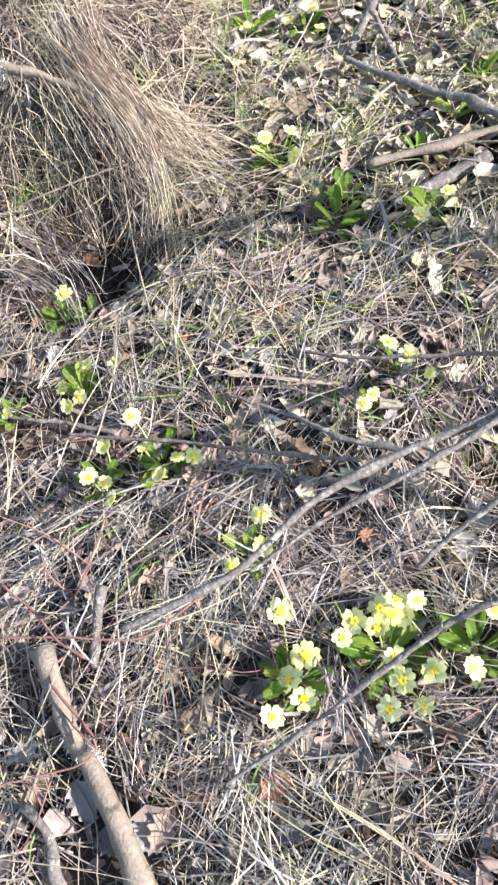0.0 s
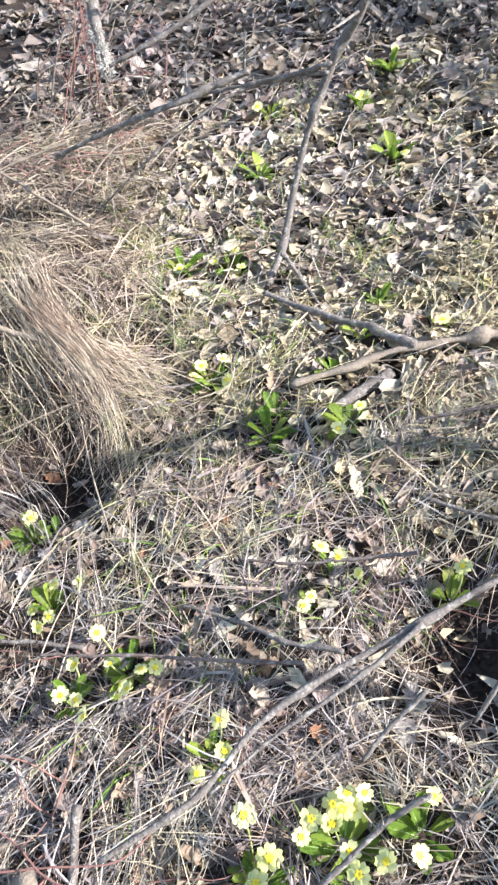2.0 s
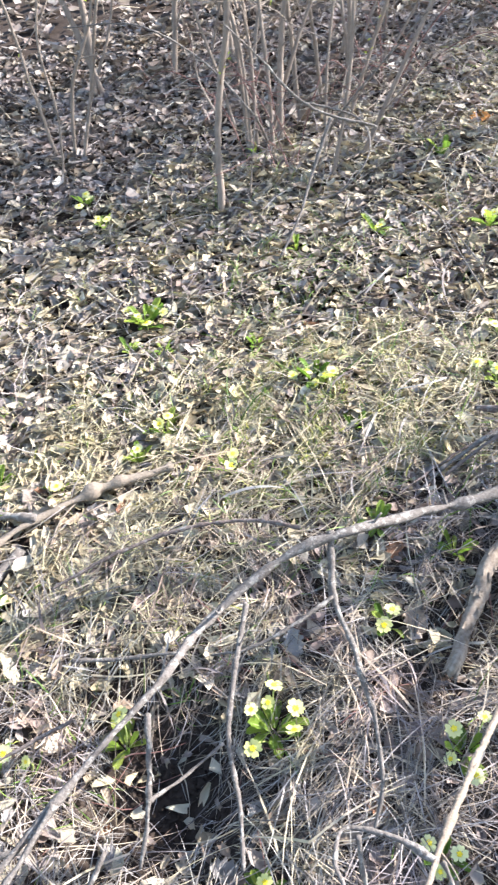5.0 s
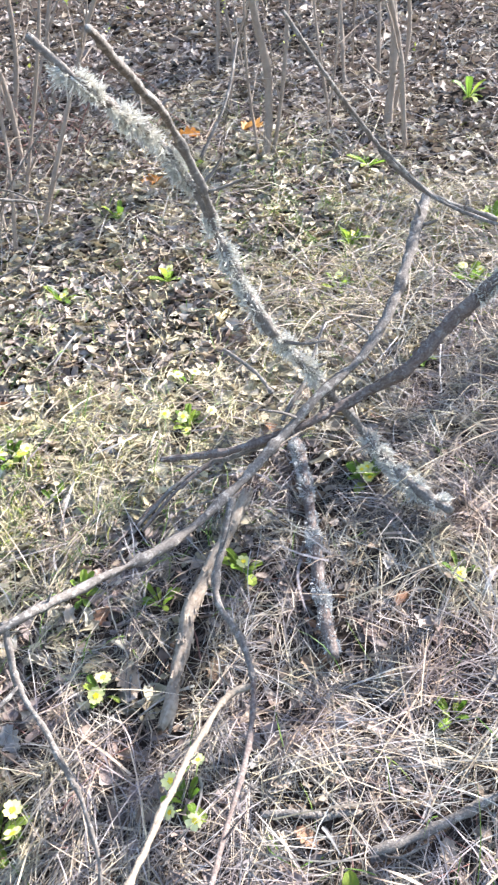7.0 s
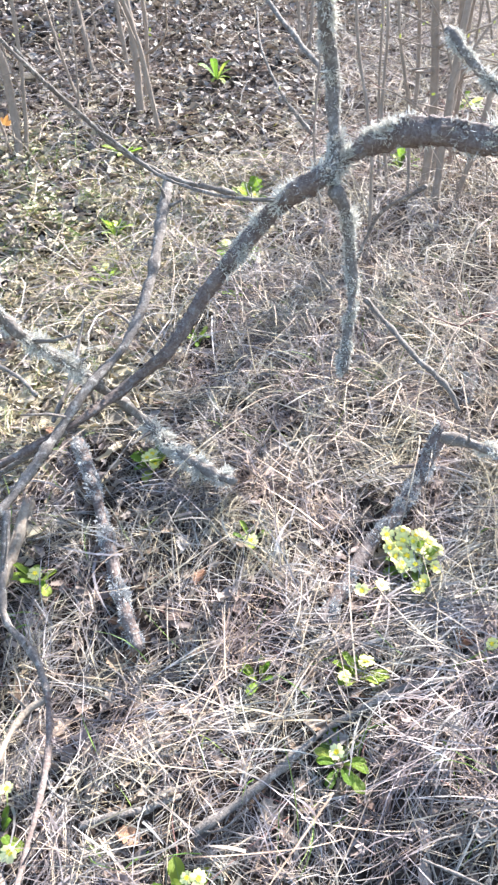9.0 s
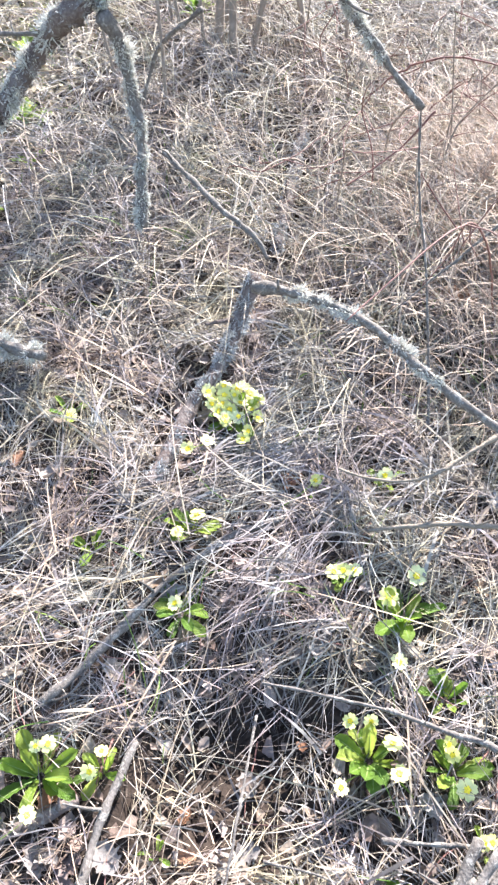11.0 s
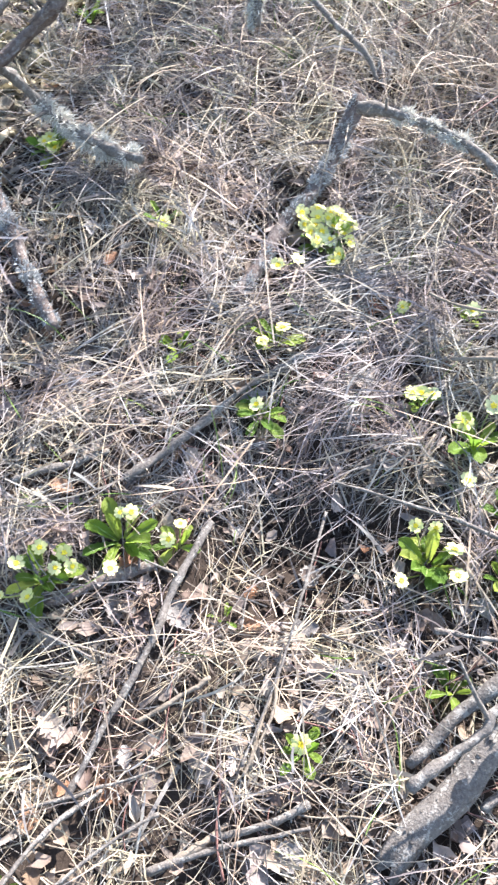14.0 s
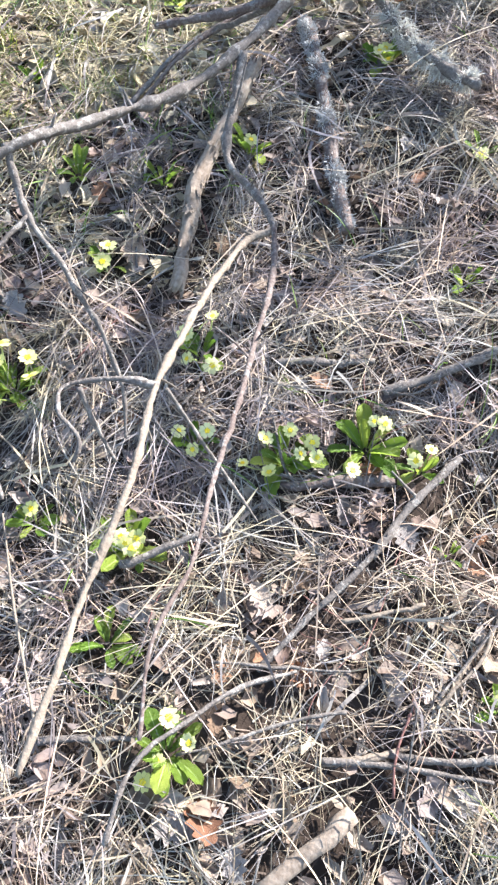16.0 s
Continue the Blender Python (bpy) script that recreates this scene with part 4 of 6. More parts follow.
_ = branch("fallen_twig", "thin pale twig arching over the grass", 0.0030, 0.0045, [(1.200, -0.306, 0.208), (1.217, -0.422, 0.229), (1.228, -0.535, 0.249), (1.228, -0.685, 0.253)], bark='pale')
_ = branch("fallen_twig", "thin pale twig arching over the grass", 0.0020, 0.0050, [(1.270, -0.363, 0.315), (1.264, -0.385, 0.312), (1.277, -0.500, 0.302), (1.353, -0.596, 0.316), (1.449, -0.707, 0.332)], bark='pale')
_ = branch("fallen_twig", "thin brown twig lying over a hollow", 0.0020, 0.0040, [(0.929, -0.285, 0.201), (0.919, -0.440, 0.192), (0.897, -0.574, 0.184), (0.882, -0.678, 0.180)])
_ = branch("dry_stem", "long thin dry stem leaning across the hollow", 0.0015, 0.0025, [(0.516, -0.257, 0.118), (0.638, -0.272, 0.138), (0.746, -0.278, 0.158), (0.896, -0.280, 0.165)])
_ = branch("fallen_twig", "thin stick lying flat on trodden grass", 0.0040, 0.0030, [(0.768, -0.469, 0.122), (0.775, -0.600, 0.139)])
_ = branch("fallen_branch", "smooth grey-brown branch lying on the ground", 0.0125, 0.0145, [(-0.330, 0.341, 0.026), (-0.299, 0.273, 0.024), (-0.260, 0.205, 0.019), (-0.222, 0.147, 0.015), (-0.180, 0.078, 0.005)], bark='pale', lichen=[(0.40, 0.56)], crust=True)
_ = branch("fallen_twig", "dark thin twig beside the smooth branch", 0.0060, 0.0080, [(-0.330, 0.168, -0.013), (-0.302, 0.139, -0.011), (-0.277, 0.085, -0.022)])
_ = branch("fallen_branch", "weathered branch under overhanging dry grass", 0.0095, 0.0060, [(-0.640, 1.320, 0.235), (-0.520, 1.270, 0.256), (-0.411, 1.234, 0.256), (-0.310, 1.190, 0.236), (-0.262, 1.140, 0.205)], bark='pale', lichen=[(0.22, 0.42)], crust=True)
fence_limb = branch("fallen_branch", "pale forked branch lying among primroses", 0.0100, 0.0075, [(0.661, 1.093, 0.278), (0.569, 1.108, 0.272), (0.483, 1.132, 0.259), (0.395, 1.135, 0.248), (0.330, 1.135, 0.239), (0.226, 1.118, 0.213), (0.123, 1.106, 0.187)], rough=0.3, bark='pale')
_ = branch("fork", "", 0.0085, 0.0055, [(0.364, 1.131, 0.248), (0.314, 1.175, 0.243), (0.245, 1.241, 0.232), (0.160, 1.322, 0.221), (0.100, 1.384, 0.215)], parent=fence_limb)
_ = branch("fork", "", 0.0120, 0.0090, [(0.315, 1.102, 0.205), (0.239, 1.066, 0.187), (0.160, 1.028, 0.169)], parent=fence_limb)
lean_limb = branch("fallen_branch", "grey bare branch leaning up out of the litter", 0.0070, 0.0105, [(0.113, 1.440, 0.194), (0.148, 1.496, 0.246), (0.184, 1.562, 0.380), (0.219, 1.590, 0.509), (0.256, 1.600, 0.617), (0.292, 1.562, 0.720), (0.326, 1.501, 0.839), (0.328, 1.394, 0.918), (0.306, 1.230, 0.987)])
_ = branch("twig", "", 0.0050, 0.0030, [(0.251, 1.580, 0.614), (0.143, 1.654, 0.562), (0.005, 1.725, 0.514), (-0.104, 1.761, 0.468)], parent=lean_limb)
_ = branch("twig", "", 0.0040, 0.0020, [(0.248, 1.585, 0.594), (0.165, 1.644, 0.565), (0.081, 1.677, 0.533), (-0.092, 1.649, 0.438), (-0.208, 1.648, 0.337), (-0.295, 1.711, 0.227)], parent=lean_limb)
_ = branch("fallen_twig", "grey twig leaning across the tussock", 0.0040, 0.0080, [(-0.333, 1.661, 0.415), (-0.182, 1.601, 0.497), (0.087, 1.579, 0.604)])
_ = branch("fallen_branch", "stubby broken dead branch with lichen crust", 0.0120, 0.0160, [(-0.220, 1.955, 0.487), (-0.245, 2.066, 0.574), (-0.249, 2.114, 0.679), (-0.247, 2.110, 0.729)], lichen=[(0.0, 0.6)])
_ = branch("fallen_twig", "bare pale branch leaning over the tussock", 0.0060, 0.0090, [(-0.166, 2.055, 0.588), (-0.112, 2.031, 0.675), (-0.047, 1.952, 0.779)])
_ = branch("fallen_twig", "long grey twig above the tussock", 0.0040, 0.0090, [(-0.214, 1.915, 0.514), (-0.056, 1.912, 0.593), (0.097, 1.924, 0.682), (0.239, 1.810, 0.756), (0.335, 1.687, 0.821)])
_ = branch("fallen_twig", "thin curved twig among dry leaves", 0.0030, 0.0050, [(1.282, 1.595, 0.434), (1.365, 1.624, 0.522), (1.446, 1.676, 0.623), (1.527, 1.700, 0.760)])
_ = branch("fallen_twig", "thin arching bramble stem", 0.0020, 0.0030, [(1.408, 1.713, 0.540), (1.514, 1.632, 0.570), (1.611, 1.623, 0.667), (1.655, 1.705, 0.724), (1.530, 1.873, 0.779)])
_ = branch("fallen_twig", "pale thin branch sloping over the wood floor", 0.0030, 0.0065, [(1.438, 0.605, 1.228), (1.478, 0.564, 1.151), (1.564, 0.546, 1.065), (1.666, 0.514, 0.961), (1.736, 0.457, 0.887), (1.843, 0.349, 0.825)])
_ = branch("fallen_twig", "crooked thin branch over dry leaves", 0.0030, 0.0060, [(3.392, 0.914, 1.065), (3.089, 0.771, 0.926), (2.938, 0.630, 0.804), (2.925, 0.521, 0.690)])
_ = branch("fallen_branch", "grey leaning branch behind the dark limb", 0.0080, 0.0100, [(3.238, 0.829, 1.128), (2.984, 0.608, 0.990), (2.821, 0.437, 0.902)])
_ = branch("fallen_branch", "long weathered brown stick lying on the straw", 0.0045, 0.0060, [(0.417, -0.050, 0.096), (0.509, -0.069, 0.116), (0.616, -0.092, 0.139), (0.731, -0.100, 0.154), (0.832, -0.116, 0.166)])
_ = branch("dry_stem", "straight straw-brown stalk lying flat", 0.0026, 0.0020, [(0.389, 0.002, 0.102), (0.436, -0.073, 0.102), (0.485, -0.149, 0.104)])
_ = branch("fallen_branch", "short broken stick with pale ends", 0.0052, 0.0042, [(0.378, -0.178, 0.071), (0.412, -0.214, 0.078), (0.456, -0.255, 0.077)], bark='pale')
_ = branch("fallen_branch", "sawn end of a pale rotten stick", 0.0105, 0.0100, [(0.217, -0.195, 0.049), (0.280, -0.216, 0.059), (0.313, -0.226, 0.064), (0.351, -0.238, 0.069)], bark=1)
_ = branch("fallen_branch", "grey stick lying under the straw", 0.0050, 0.0040, [(0.187, 0.124, 0.068), (0.225, 0.082, 0.075), (0.269, 0.015, 0.076)])
_ = branch("fallen_branch", "grey crooked twig over a primrose", 0.0028, 0.0036, [(0.444, -0.093, 0.102), (0.382, -0.048, 0.115), (0.303, -0.021, 0.124), (0.247, -0.006, 0.125), (0.197, -0.013, 0.115), (0.150, -0.029, 0.095)])
_ = branch("fallen_twig", "thin brown twig lying across the straw", 0.0024, 0.0019, [(0.438, -0.172, 0.102), (0.365, -0.103, 0.096), (0.301, -0.054, 0.090), (0.275, -0.031, 0.087)])
_ = branch("dry_stem", "thin upright dry stem", 0.0013, 0.0009, [(0.343, -0.306, 0.070), (0.405, -0.271, 0.126), (0.461, -0.240, 0.189)])
_ = branch("fallen_branch", "dark half-buried stick behind primroses", 0.0075, 0.0090, [(0.627, 0.130, 0.141), (0.654, 0.072, 0.140), (0.698, 0.012, 0.145), (0.748, -0.055, 0.147)], bark='dark')
_ = branch("fallen_twig", "low brown branch hidden in dry grass", 0.0055, 0.0040, [(0.409, 0.175, 0.144), (0.468, 0.133, 0.160), (0.502, 0.111, 0.164)])
_ = branch("fallen_twig", "reddish thin bramble twig", 0.0016, 0.0013, [(-0.346, 0.363, 0.175), (-0.303, 0.332, 0.180), (-0.266, 0.294, 0.182), (-0.240, 0.278, 0.185)], bark='red')
_ = branch("fallen_twig", "reddish thin bramble twig", 0.0014, 0.0010, [(-0.343, 0.311, 0.150), (-0.266, 0.307, 0.164), (-0.180, 0.304, 0.179), (-0.127, 0.340, 0.193)], bark='red')
_ = branch("fallen_twig", "grey thin twig reaching over the primroses", 0.0022, 0.0042, [(-0.096, 0.175, 0.091), (-0.003, 0.226, 0.144), (0.070, 0.269, 0.191), (0.129, 0.301, 0.226), (0.174, 0.314, 0.255)])
_ = branch("fallen_twig", "thin dark twig across the grass", 0.0022, 0.0030, [(-0.332, 0.640, 0.067), (-0.182, 0.607, 0.101), (-0.044, 0.569, 0.132), (0.067, 0.539, 0.160)], bark='dark')
_ = branch("fallen_twig", "thin dark twig across the grass", 0.0025, 0.0035, [(-0.009, 0.749, 0.128), (0.083, 0.716, 0.151), (0.170, 0.698, 0.176), (0.260, 0.682, 0.200)], bark='dark')
_ = branch("fallen_twig", "thin grey twig across the grass", 0.0025, 0.0040, [(-0.106, 0.685, 0.103), (-0.013, 0.634, 0.125), (0.057, 0.574, 0.151), (0.123, 0.544, 0.170)])
_ = branch("fallen_branch", "short stout stick standing out of the straw", 0.0060, 0.0070, [(-0.266, 0.324, 0.015), (-0.262, 0.372, 0.041), (-0.257, 0.407, 0.066)])
_ = branch("fallen_twig", "bare curved twig in the straw", 0.0035, 0.0030, [(0.130, 0.412, 0.118), (0.168, 0.439, 0.148), (0.222, 0.468, 0.191)])
_ = branch("fallen_twig", "grey-brown stick on the ground in dry grass", 0.0040, 0.0030, [(0.306, 0.814, 0.173), (0.378, 0.762, 0.185), (0.461, 0.708, 0.200)])
_ = branch("fallen_twig", "thin bare twig over sunlit straw", 0.0030, 0.0040, [(0.328, 0.961, 0.212), (0.439, 0.939, 0.251), (0.570, 0.906, 0.281), (0.682, 0.838, 0.304), (0.751, 0.748, 0.317)], bark='dark')
_ = branch("fallen_twig", "thin grey twig behind the long branch", 0.0030, 0.0050, [(1.071, 0.702, 0.331), (1.178, 0.685, 0.389), (1.273, 0.641, 0.432), (1.337, 0.559, 0.465)], bark='dark')
_ = branch("fallen_twig", "grey dry twig in dead leaves", 0.0030, 0.0030, [(1.243, 1.541, 0.411), (1.221, 1.467, 0.410), (1.202, 1.401, 0.389)])
_ = branch("fallen_twig", "thin arching bare twig in the shrubs", 0.0020, 0.0040, [(1.054, 2.461, 0.954), (1.228, 2.222, 0.960), (1.334, 2.154, 0.892), (1.408, 1.966, 0.766), (1.566, 2.067, 0.605)])
_ = branch("fallen_twig", "thin bare twig crossing the shrub stems", 0.0020, 0.0045, [(1.221, 1.762, 1.011), (1.316, 1.737, 0.925), (1.386, 1.662, 0.830), (1.575, 1.558, 0.754)])
_ = branch("fallen_twig", "thin bare twig crossing the shrub stems", 0.0020, 0.0040, [(1.810, 1.653, 1.006), (1.748, 1.769, 0.857), (1.689, 1.858, 0.726), (1.701, 1.966, 0.620)])
_ = branch("dry_stem", "dry straw stems bent over dead leaves", 0.0010, 0.0015, [(1.791, 1.464, 0.503), (1.870, 1.479, 0.559), (1.959, 1.404, 0.567), (1.978, 1.304, 0.520)])
_ = branch("fallen_twig", "thin bare shoot with a kink", 0.0015, 0.0030, [(2.455, 1.623, 0.670), (2.340, 1.499, 0.886), (2.272, 1.391, 1.063), (2.195, 1.275, 1.187)])
_ = branch("dry_stem", "long bent dry stem over the leaves", 0.0012, 0.0020, [(1.763, 1.710, 0.524), (1.724, 1.479, 0.533), (1.589, 1.203, 0.499), (1.562, 1.079, 0.441)])
_ = branch("fallen_twig", "thin dark twig lying on sunlit leaves", 0.0020, 0.0030, [(0.978, 0.736, 0.298), (1.116, 0.737, 0.333), (1.250, 0.727, 0.367)], bark='dark')
_ = branch("dry_stem", "dry grass stem leaning by the leaf-strewn slope", 0.0010, 0.0015, [(1.777, 1.626, 0.518), (1.654, 1.351, 0.546), (1.583, 1.149, 0.512)])
_ = branch("dry_stem", "thin dead stem in the tall grass", 0.0015, 0.0030, [(1.663, -0.447, 0.758), (1.659, -0.455, 0.657), (1.619, -0.485, 0.496), (1.550, -0.506, 0.351), (1.475, -0.520, 0.236)])
_ = branch("fallen_twig", "thin reddish dead twig in the tall grass", 0.0015, 0.0025, [(1.837, -0.323, 0.553), (1.873, -0.406, 0.601), (1.861, -0.481, 0.691)], bark='red')
_ = branch("fallen_twig", "thin dead twig in the tall grass", 0.0015, 0.0030, [(1.619, -0.433, 0.402), (1.665, -0.547, 0.498), (1.713, -0.657, 0.595)])
_ = branch("fallen_twig", "pale bare twig leaning over the tussock", 0.0020, 0.0040, [(-0.560, 1.696, 0.427), (-0.414, 1.590, 0.393), (-0.266, 1.498, 0.330)], bark='pale')
_ = branch("fallen_twig", "pale bare twig leaning over the tussock", 0.0020, 0.0040, [(-0.536, 1.493, 0.410), (-0.429, 1.540, 0.445), (-0.285, 1.551, 0.492)], bark='pale')
_ = branch("dry_stem", "long pale dry stem across the tussock", 0.0012, 0.0020, [(-0.517, 1.043, 0.116), (-0.338, 1.087, 0.173), (-0.175, 1.120, 0.207)], bark='pale')
_ = branch("fallen_twig", "pale bare stem at the tussock foot", 0.0030, 0.0040, [(-0.537, 1.013, 0.059), (-0.465, 0.968, 0.067), (-0.413, 0.944, 0.054)], bark='pale')
_ = branch("dry_stem", "thin dry stem hanging off the tussock", 0.0010, 0.0016, [(-0.330, 1.335, 0.221), (-0.285, 1.092, 0.184), (-0.255, 0.945, 0.133), (-0.228, 0.850, 0.078)], bark='pale')
_ = branch("dry_stem", "thin dry stem hanging off the tussock", 0.0010, 0.0016, [(-0.508, 1.487, 0.264), (-0.394, 1.290, 0.225), (-0.278, 1.201, 0.217), (-0.221, 1.096, 0.126)], bark='pale')

_ = branch("fallen_twig", "thin pale stem leaning over the straw", 0.0016, 0.0022, [(0.369, 0.359, 0.147), (0.278, 0.241, 0.126), (0.194, 0.123, 0.106)], bark='pale')
_ = branch("fallen_branch", "weathered grey stick lying on trodden straw", 0.0040, 0.0048, [(0.434, -0.241, 0.077), (0.465, -0.301, 0.083), (0.505, -0.349, 0.089)])
_ = branch("fallen_twig", "pale stout stalk lying on the straw", 0.0032, 0.0026, [(0.639, -0.272, 0.123), (0.576, -0.268, 0.117), (0.521, -0.266, 0.107)], bark='pale')
_ = branch("fallen_branch", "rough brown stick lying in the straw", 0.0042, 0.0030, [(0.377, -0.176, 0.076), (0.415, -0.229, 0.077), (0.447, -0.293, 0.081), (0.478, -0.358, 0.086)])
_ = branch("fallen_twig", "thin brown stem lying on the straw", 0.0022, 0.0018, [(0.487, -0.238, 0.099), (0.438, -0.248, 0.086), (0.395, -0.269, 0.072)], bark='red')
_ = branch("dry_stem", "long pale dry stem over the trodden straw", 0.0020, 0.0026, [(0.680, -0.268, 0.126), (0.586, -0.277, 0.123), (0.508, -0.261, 0.109)], bark='pale')
_ = branch("dry_stem", "flat bleached reed lying on the straw", 0.0040, 0.0034, [(0.534, -0.104, 0.109), (0.576, -0.145, 0.118), (0.615, -0.183, 0.124)], bark='pale')
_ = branch("fallen_twig", "thin dark twig lying by the primroses", 0.0030, 0.0036, [(-0.492, 0.708, 0.023), (-0.377, 0.684, 0.039), (-0.269, 0.661, 0.044)])
_ = branch("fallen_twig", "thin brown twig lying in dead leaves", 0.0040, 0.0030, [(-0.065, 1.427, 0.184), (0.031, 1.315, 0.181), (0.110, 1.238, 0.184)])
_ = branch("fallen_twig", "crooked twig beside the leaning branch", 0.0035, 0.0050, [(0.219, 1.337, 0.197), (0.177, 1.437, 0.226), (0.144, 1.445, 0.272)])

# ---- dry grass, leaves ----


def scatter(n, box, keep):
    """Chance places in a box, kept with the likelihood that keep gives; a wide box thins out unevenly at its edges."""
    wide, deep = box[1] - box[0], box[3] - box[2]
    fade = 0.08 * min(wide, deep) if wide > 2.0 else 1e-6
    xs, ys = [], []
    got = 0
    while got < n:
        x, y = rng.uniform(box[0], box[1], n), rng.uniform(box[2], box[3], n)
        inside = np.minimum(np.minimum(x - box[0], box[1] - x), np.minimum(y - box[2], box[3] - y))
        inside = inside / fade - 0.45 * (1 + np.sin(9 * x + 2 * np.sin(7 * y)) * np.sin(8 * y + 1.3))
        ok = rng.uniform(0, 1, n) < keep(x, y) * (np.clip(inside, 0, 1) if wide > 2.0 else 1.0)
        xs.append(x[ok])
        ys.append(y[ok])
        got += int(ok.sum())
    return np.concatenate(xs)[:n], np.concatenate(ys)[:n]


def bare(x, y):
    """Less growth in the hollows and on a worn patch."""
    out = 1 - 0.55 * np.exp(-(((x + 0.42) / 0.13) ** 2 + ((y - 0.78) / 0.2) ** 2) ** 2)
    for (bx, by, r, a), share in zip(BUMPS[:3], (0.88, 0.88, 0.92)):
        out = out * (1 - share * np.exp(-(((x - bx) ** 2 + (y - by) ** 2) / (1.15 * r) ** 2) ** 2))
    return out


def flow(x, y):
    """The lie of the grass, which turns from tuft to tuft."""
    return 2.2 * np.sin(4.7 * x + 0.6 + 1.5 * np.sin(3 * y)) + 1.9 * np.sin(5.3 * y + 3.1 * x) + 0.5


WAVES = [(rng.uniform(0, 2 * math.pi), 2 * math.pi / rng.uniform(0.06, 0.19), rng.uniform(0, 2 * math.pi)) for _ in range(11)]


def mottle(x, y):
    """Tufts and gaps a few centimetres across, from 0 in a gap to 1 on a tuft."""
    total = sum(np.sin(w * (x * math.cos(a) + y * math.sin(a)) + p) for a, w, p in WAVES)
    return 1 / (1 + np.exp(-1.15 * total))


CELL = 0.004
clear_map = np.zeros((1500, 1500), bool)         # from -1.2, -1.6 in steps of CELL
for cx, cy, cr in CLEAR:
    ci, cj, ck = int((cx + 1.2) / CELL), int((cy + 1.6) / CELL), int(cr / CELL) + 1
    if ck < ci < 1500 - ck and ck < cj < 1500 - ck:
        di, dj = np.mgrid[-ck:ck + 1, -ck:ck + 1]
        clear_map[ci - ck:ci + ck + 1, cj - ck:cj + ck + 1] |= di**2 + dj**2 <= (cr / CELL) ** 2


def kept_clear(x, y):
    i, j = ((x + 1.2) / CELL).astype(int), ((y + 1.6) / CELL).astype(int)
    inside = (i >= 0) & (i < 1500) & (j >= 0) & (j < 1500)
    return inside & clear_map[np.clip(i, 0, 1499), np.clip(j, 0, 1499)]


def meadow(name, label, n, box, keep, mat, length, width, rise, arch, lift, loose=1.2, steps=4, turn=None, tuft=0.93, heap=0.024, bend=0.45, free=0.88):
    x, y = scatter(n, box, lambda x, y: keep(x, y) * (1 - tuft + tuft * mottle(x, y)))
    way, long = (flow(x, y) if turn is None else turn) + rng.normal(0, loose, n), rng.uniform(*length, n)
    shut = kept_clear(x, y) | kept_clear(x + 0.5 * long * np.cos(way), y + 0.5 * long * np.sin(way)) | kept_clear(x + 0.85 * long * np.cos(way), y + 0.85 * long * np.sin(way))
    ok = ~shut | (rng.uniform(0, 1, n) > free)
    x, y, way, long, n = x[ok], y[ok], way[ok], long[ok], int(ok.sum())
    up = rng.uniform(*lift, n) * (0.5 + mottle(x, y)) + heap * mottle(x, y)
    v, q = strips(x, y, long, rng.uniform(*width, n), way, rng.uniform(*rise, n), rng.uniform(*arch, n),
                  rng.normal(0, bend, n), up, steps)
    return tagged(new(name, raw_mesh(name, v, q, mat, False)), label, "dry grass" if mat not in (GREEN_BLADE, SHOOT) else "grass", kind="stuff")


def swath(label, n, stops, spread, mat, width=(0.0011, 0.0026)):
    """Long blades that sweep together through the given stops, fanning out by the spread at each."""
    s = np.linspace(0, 1, 9)
    p = np.array(stops)
    knots = np.linspace(0, 1, len(p))
    path = rails(stops, 9)
    wide = np.interp(s, knots, spread)
    off = rng.normal(0, 1, (n, 1, 3)) * 0.7 + np.cumsum(rng.normal(0, 0.22, (n, 9, 3)), 1)
    off[..., 2] *= 0.45
    c = path[None] + off * wide[None, :, None]
    lo, hi = rng.uniform(0, 0.35, n), rng.uniform(0.55, 1.0, n)
    f = (lo[:, None] + (hi - lo)[:, None] * np.linspace(0, 1, 7)[None, :]) * 8
    i = np.clip(f.astype(int), 0, 7)
    r = np.arange(n)[:, None]
    c = c[r, i] + (f - i)[..., None] * (c[r, i + 1] - c[r, i])
    c[..., 2] = np.maximum(c[..., 2], land(c[..., 0], c[..., 1]) + 0.004)
    side = rng.normal(0, 1, (n, 1, 3))
    side = side / np.linalg.norm(side, axis=2, keepdims=True) * rng.uniform(*width, (n, 1, 1)) * np.clip(1.2 - np.linspace(0, 1, 7) ** 2, 0.2, 1)[None, :, None] * 0.5
    v = np.stack([c - side, c + side], 2).reshape(-1, 3)
    base = (np.arange(n) * 14)[:, None] + np.arange(6)[None, :] * 2
    return tagged(new("dry_grass" if mat != GREEN_BLADE else "green_grass", raw_mesh("dry_grass", v, np.stack([base, base + 1, base + 3, base + 2], -1).reshape(-1, 4), mat, False)), label, "dry grass" if mat != GREEN_BLADE else "grass", kind="stuff")


def grassy(x, y):
    return bare(x, y) * (1 - 0.93 * litter_share(x, y)) * (1 - 0.6 * np.exp(-(((x + 0.40) / 0.22) ** 2 + ((y - 1.30) / 0.3) ** 2) ** 2))


def trod(x, y):
    """The stretch of bank beside the way; grass thins out past it."""
    edge = np.interp(x, [-0.9, -0.1, 0.1, 0.35, 0.5, 0.9, 1.6, 2.4], [-0.1, -0.1, -0.3, -0.65, -0.95, -0.95, -1.0, -1.1])
    return np.clip((y - edge) / 0.25, 0.05, 1.0)


NEAR = (-0.95, 2.5, -1.2, 1.95)
FAR = (1.55, 5.6, -1.9, 2.5)
# sunlit band imitated in colour: less grey straw up the bank
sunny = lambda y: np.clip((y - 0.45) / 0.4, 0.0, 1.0)
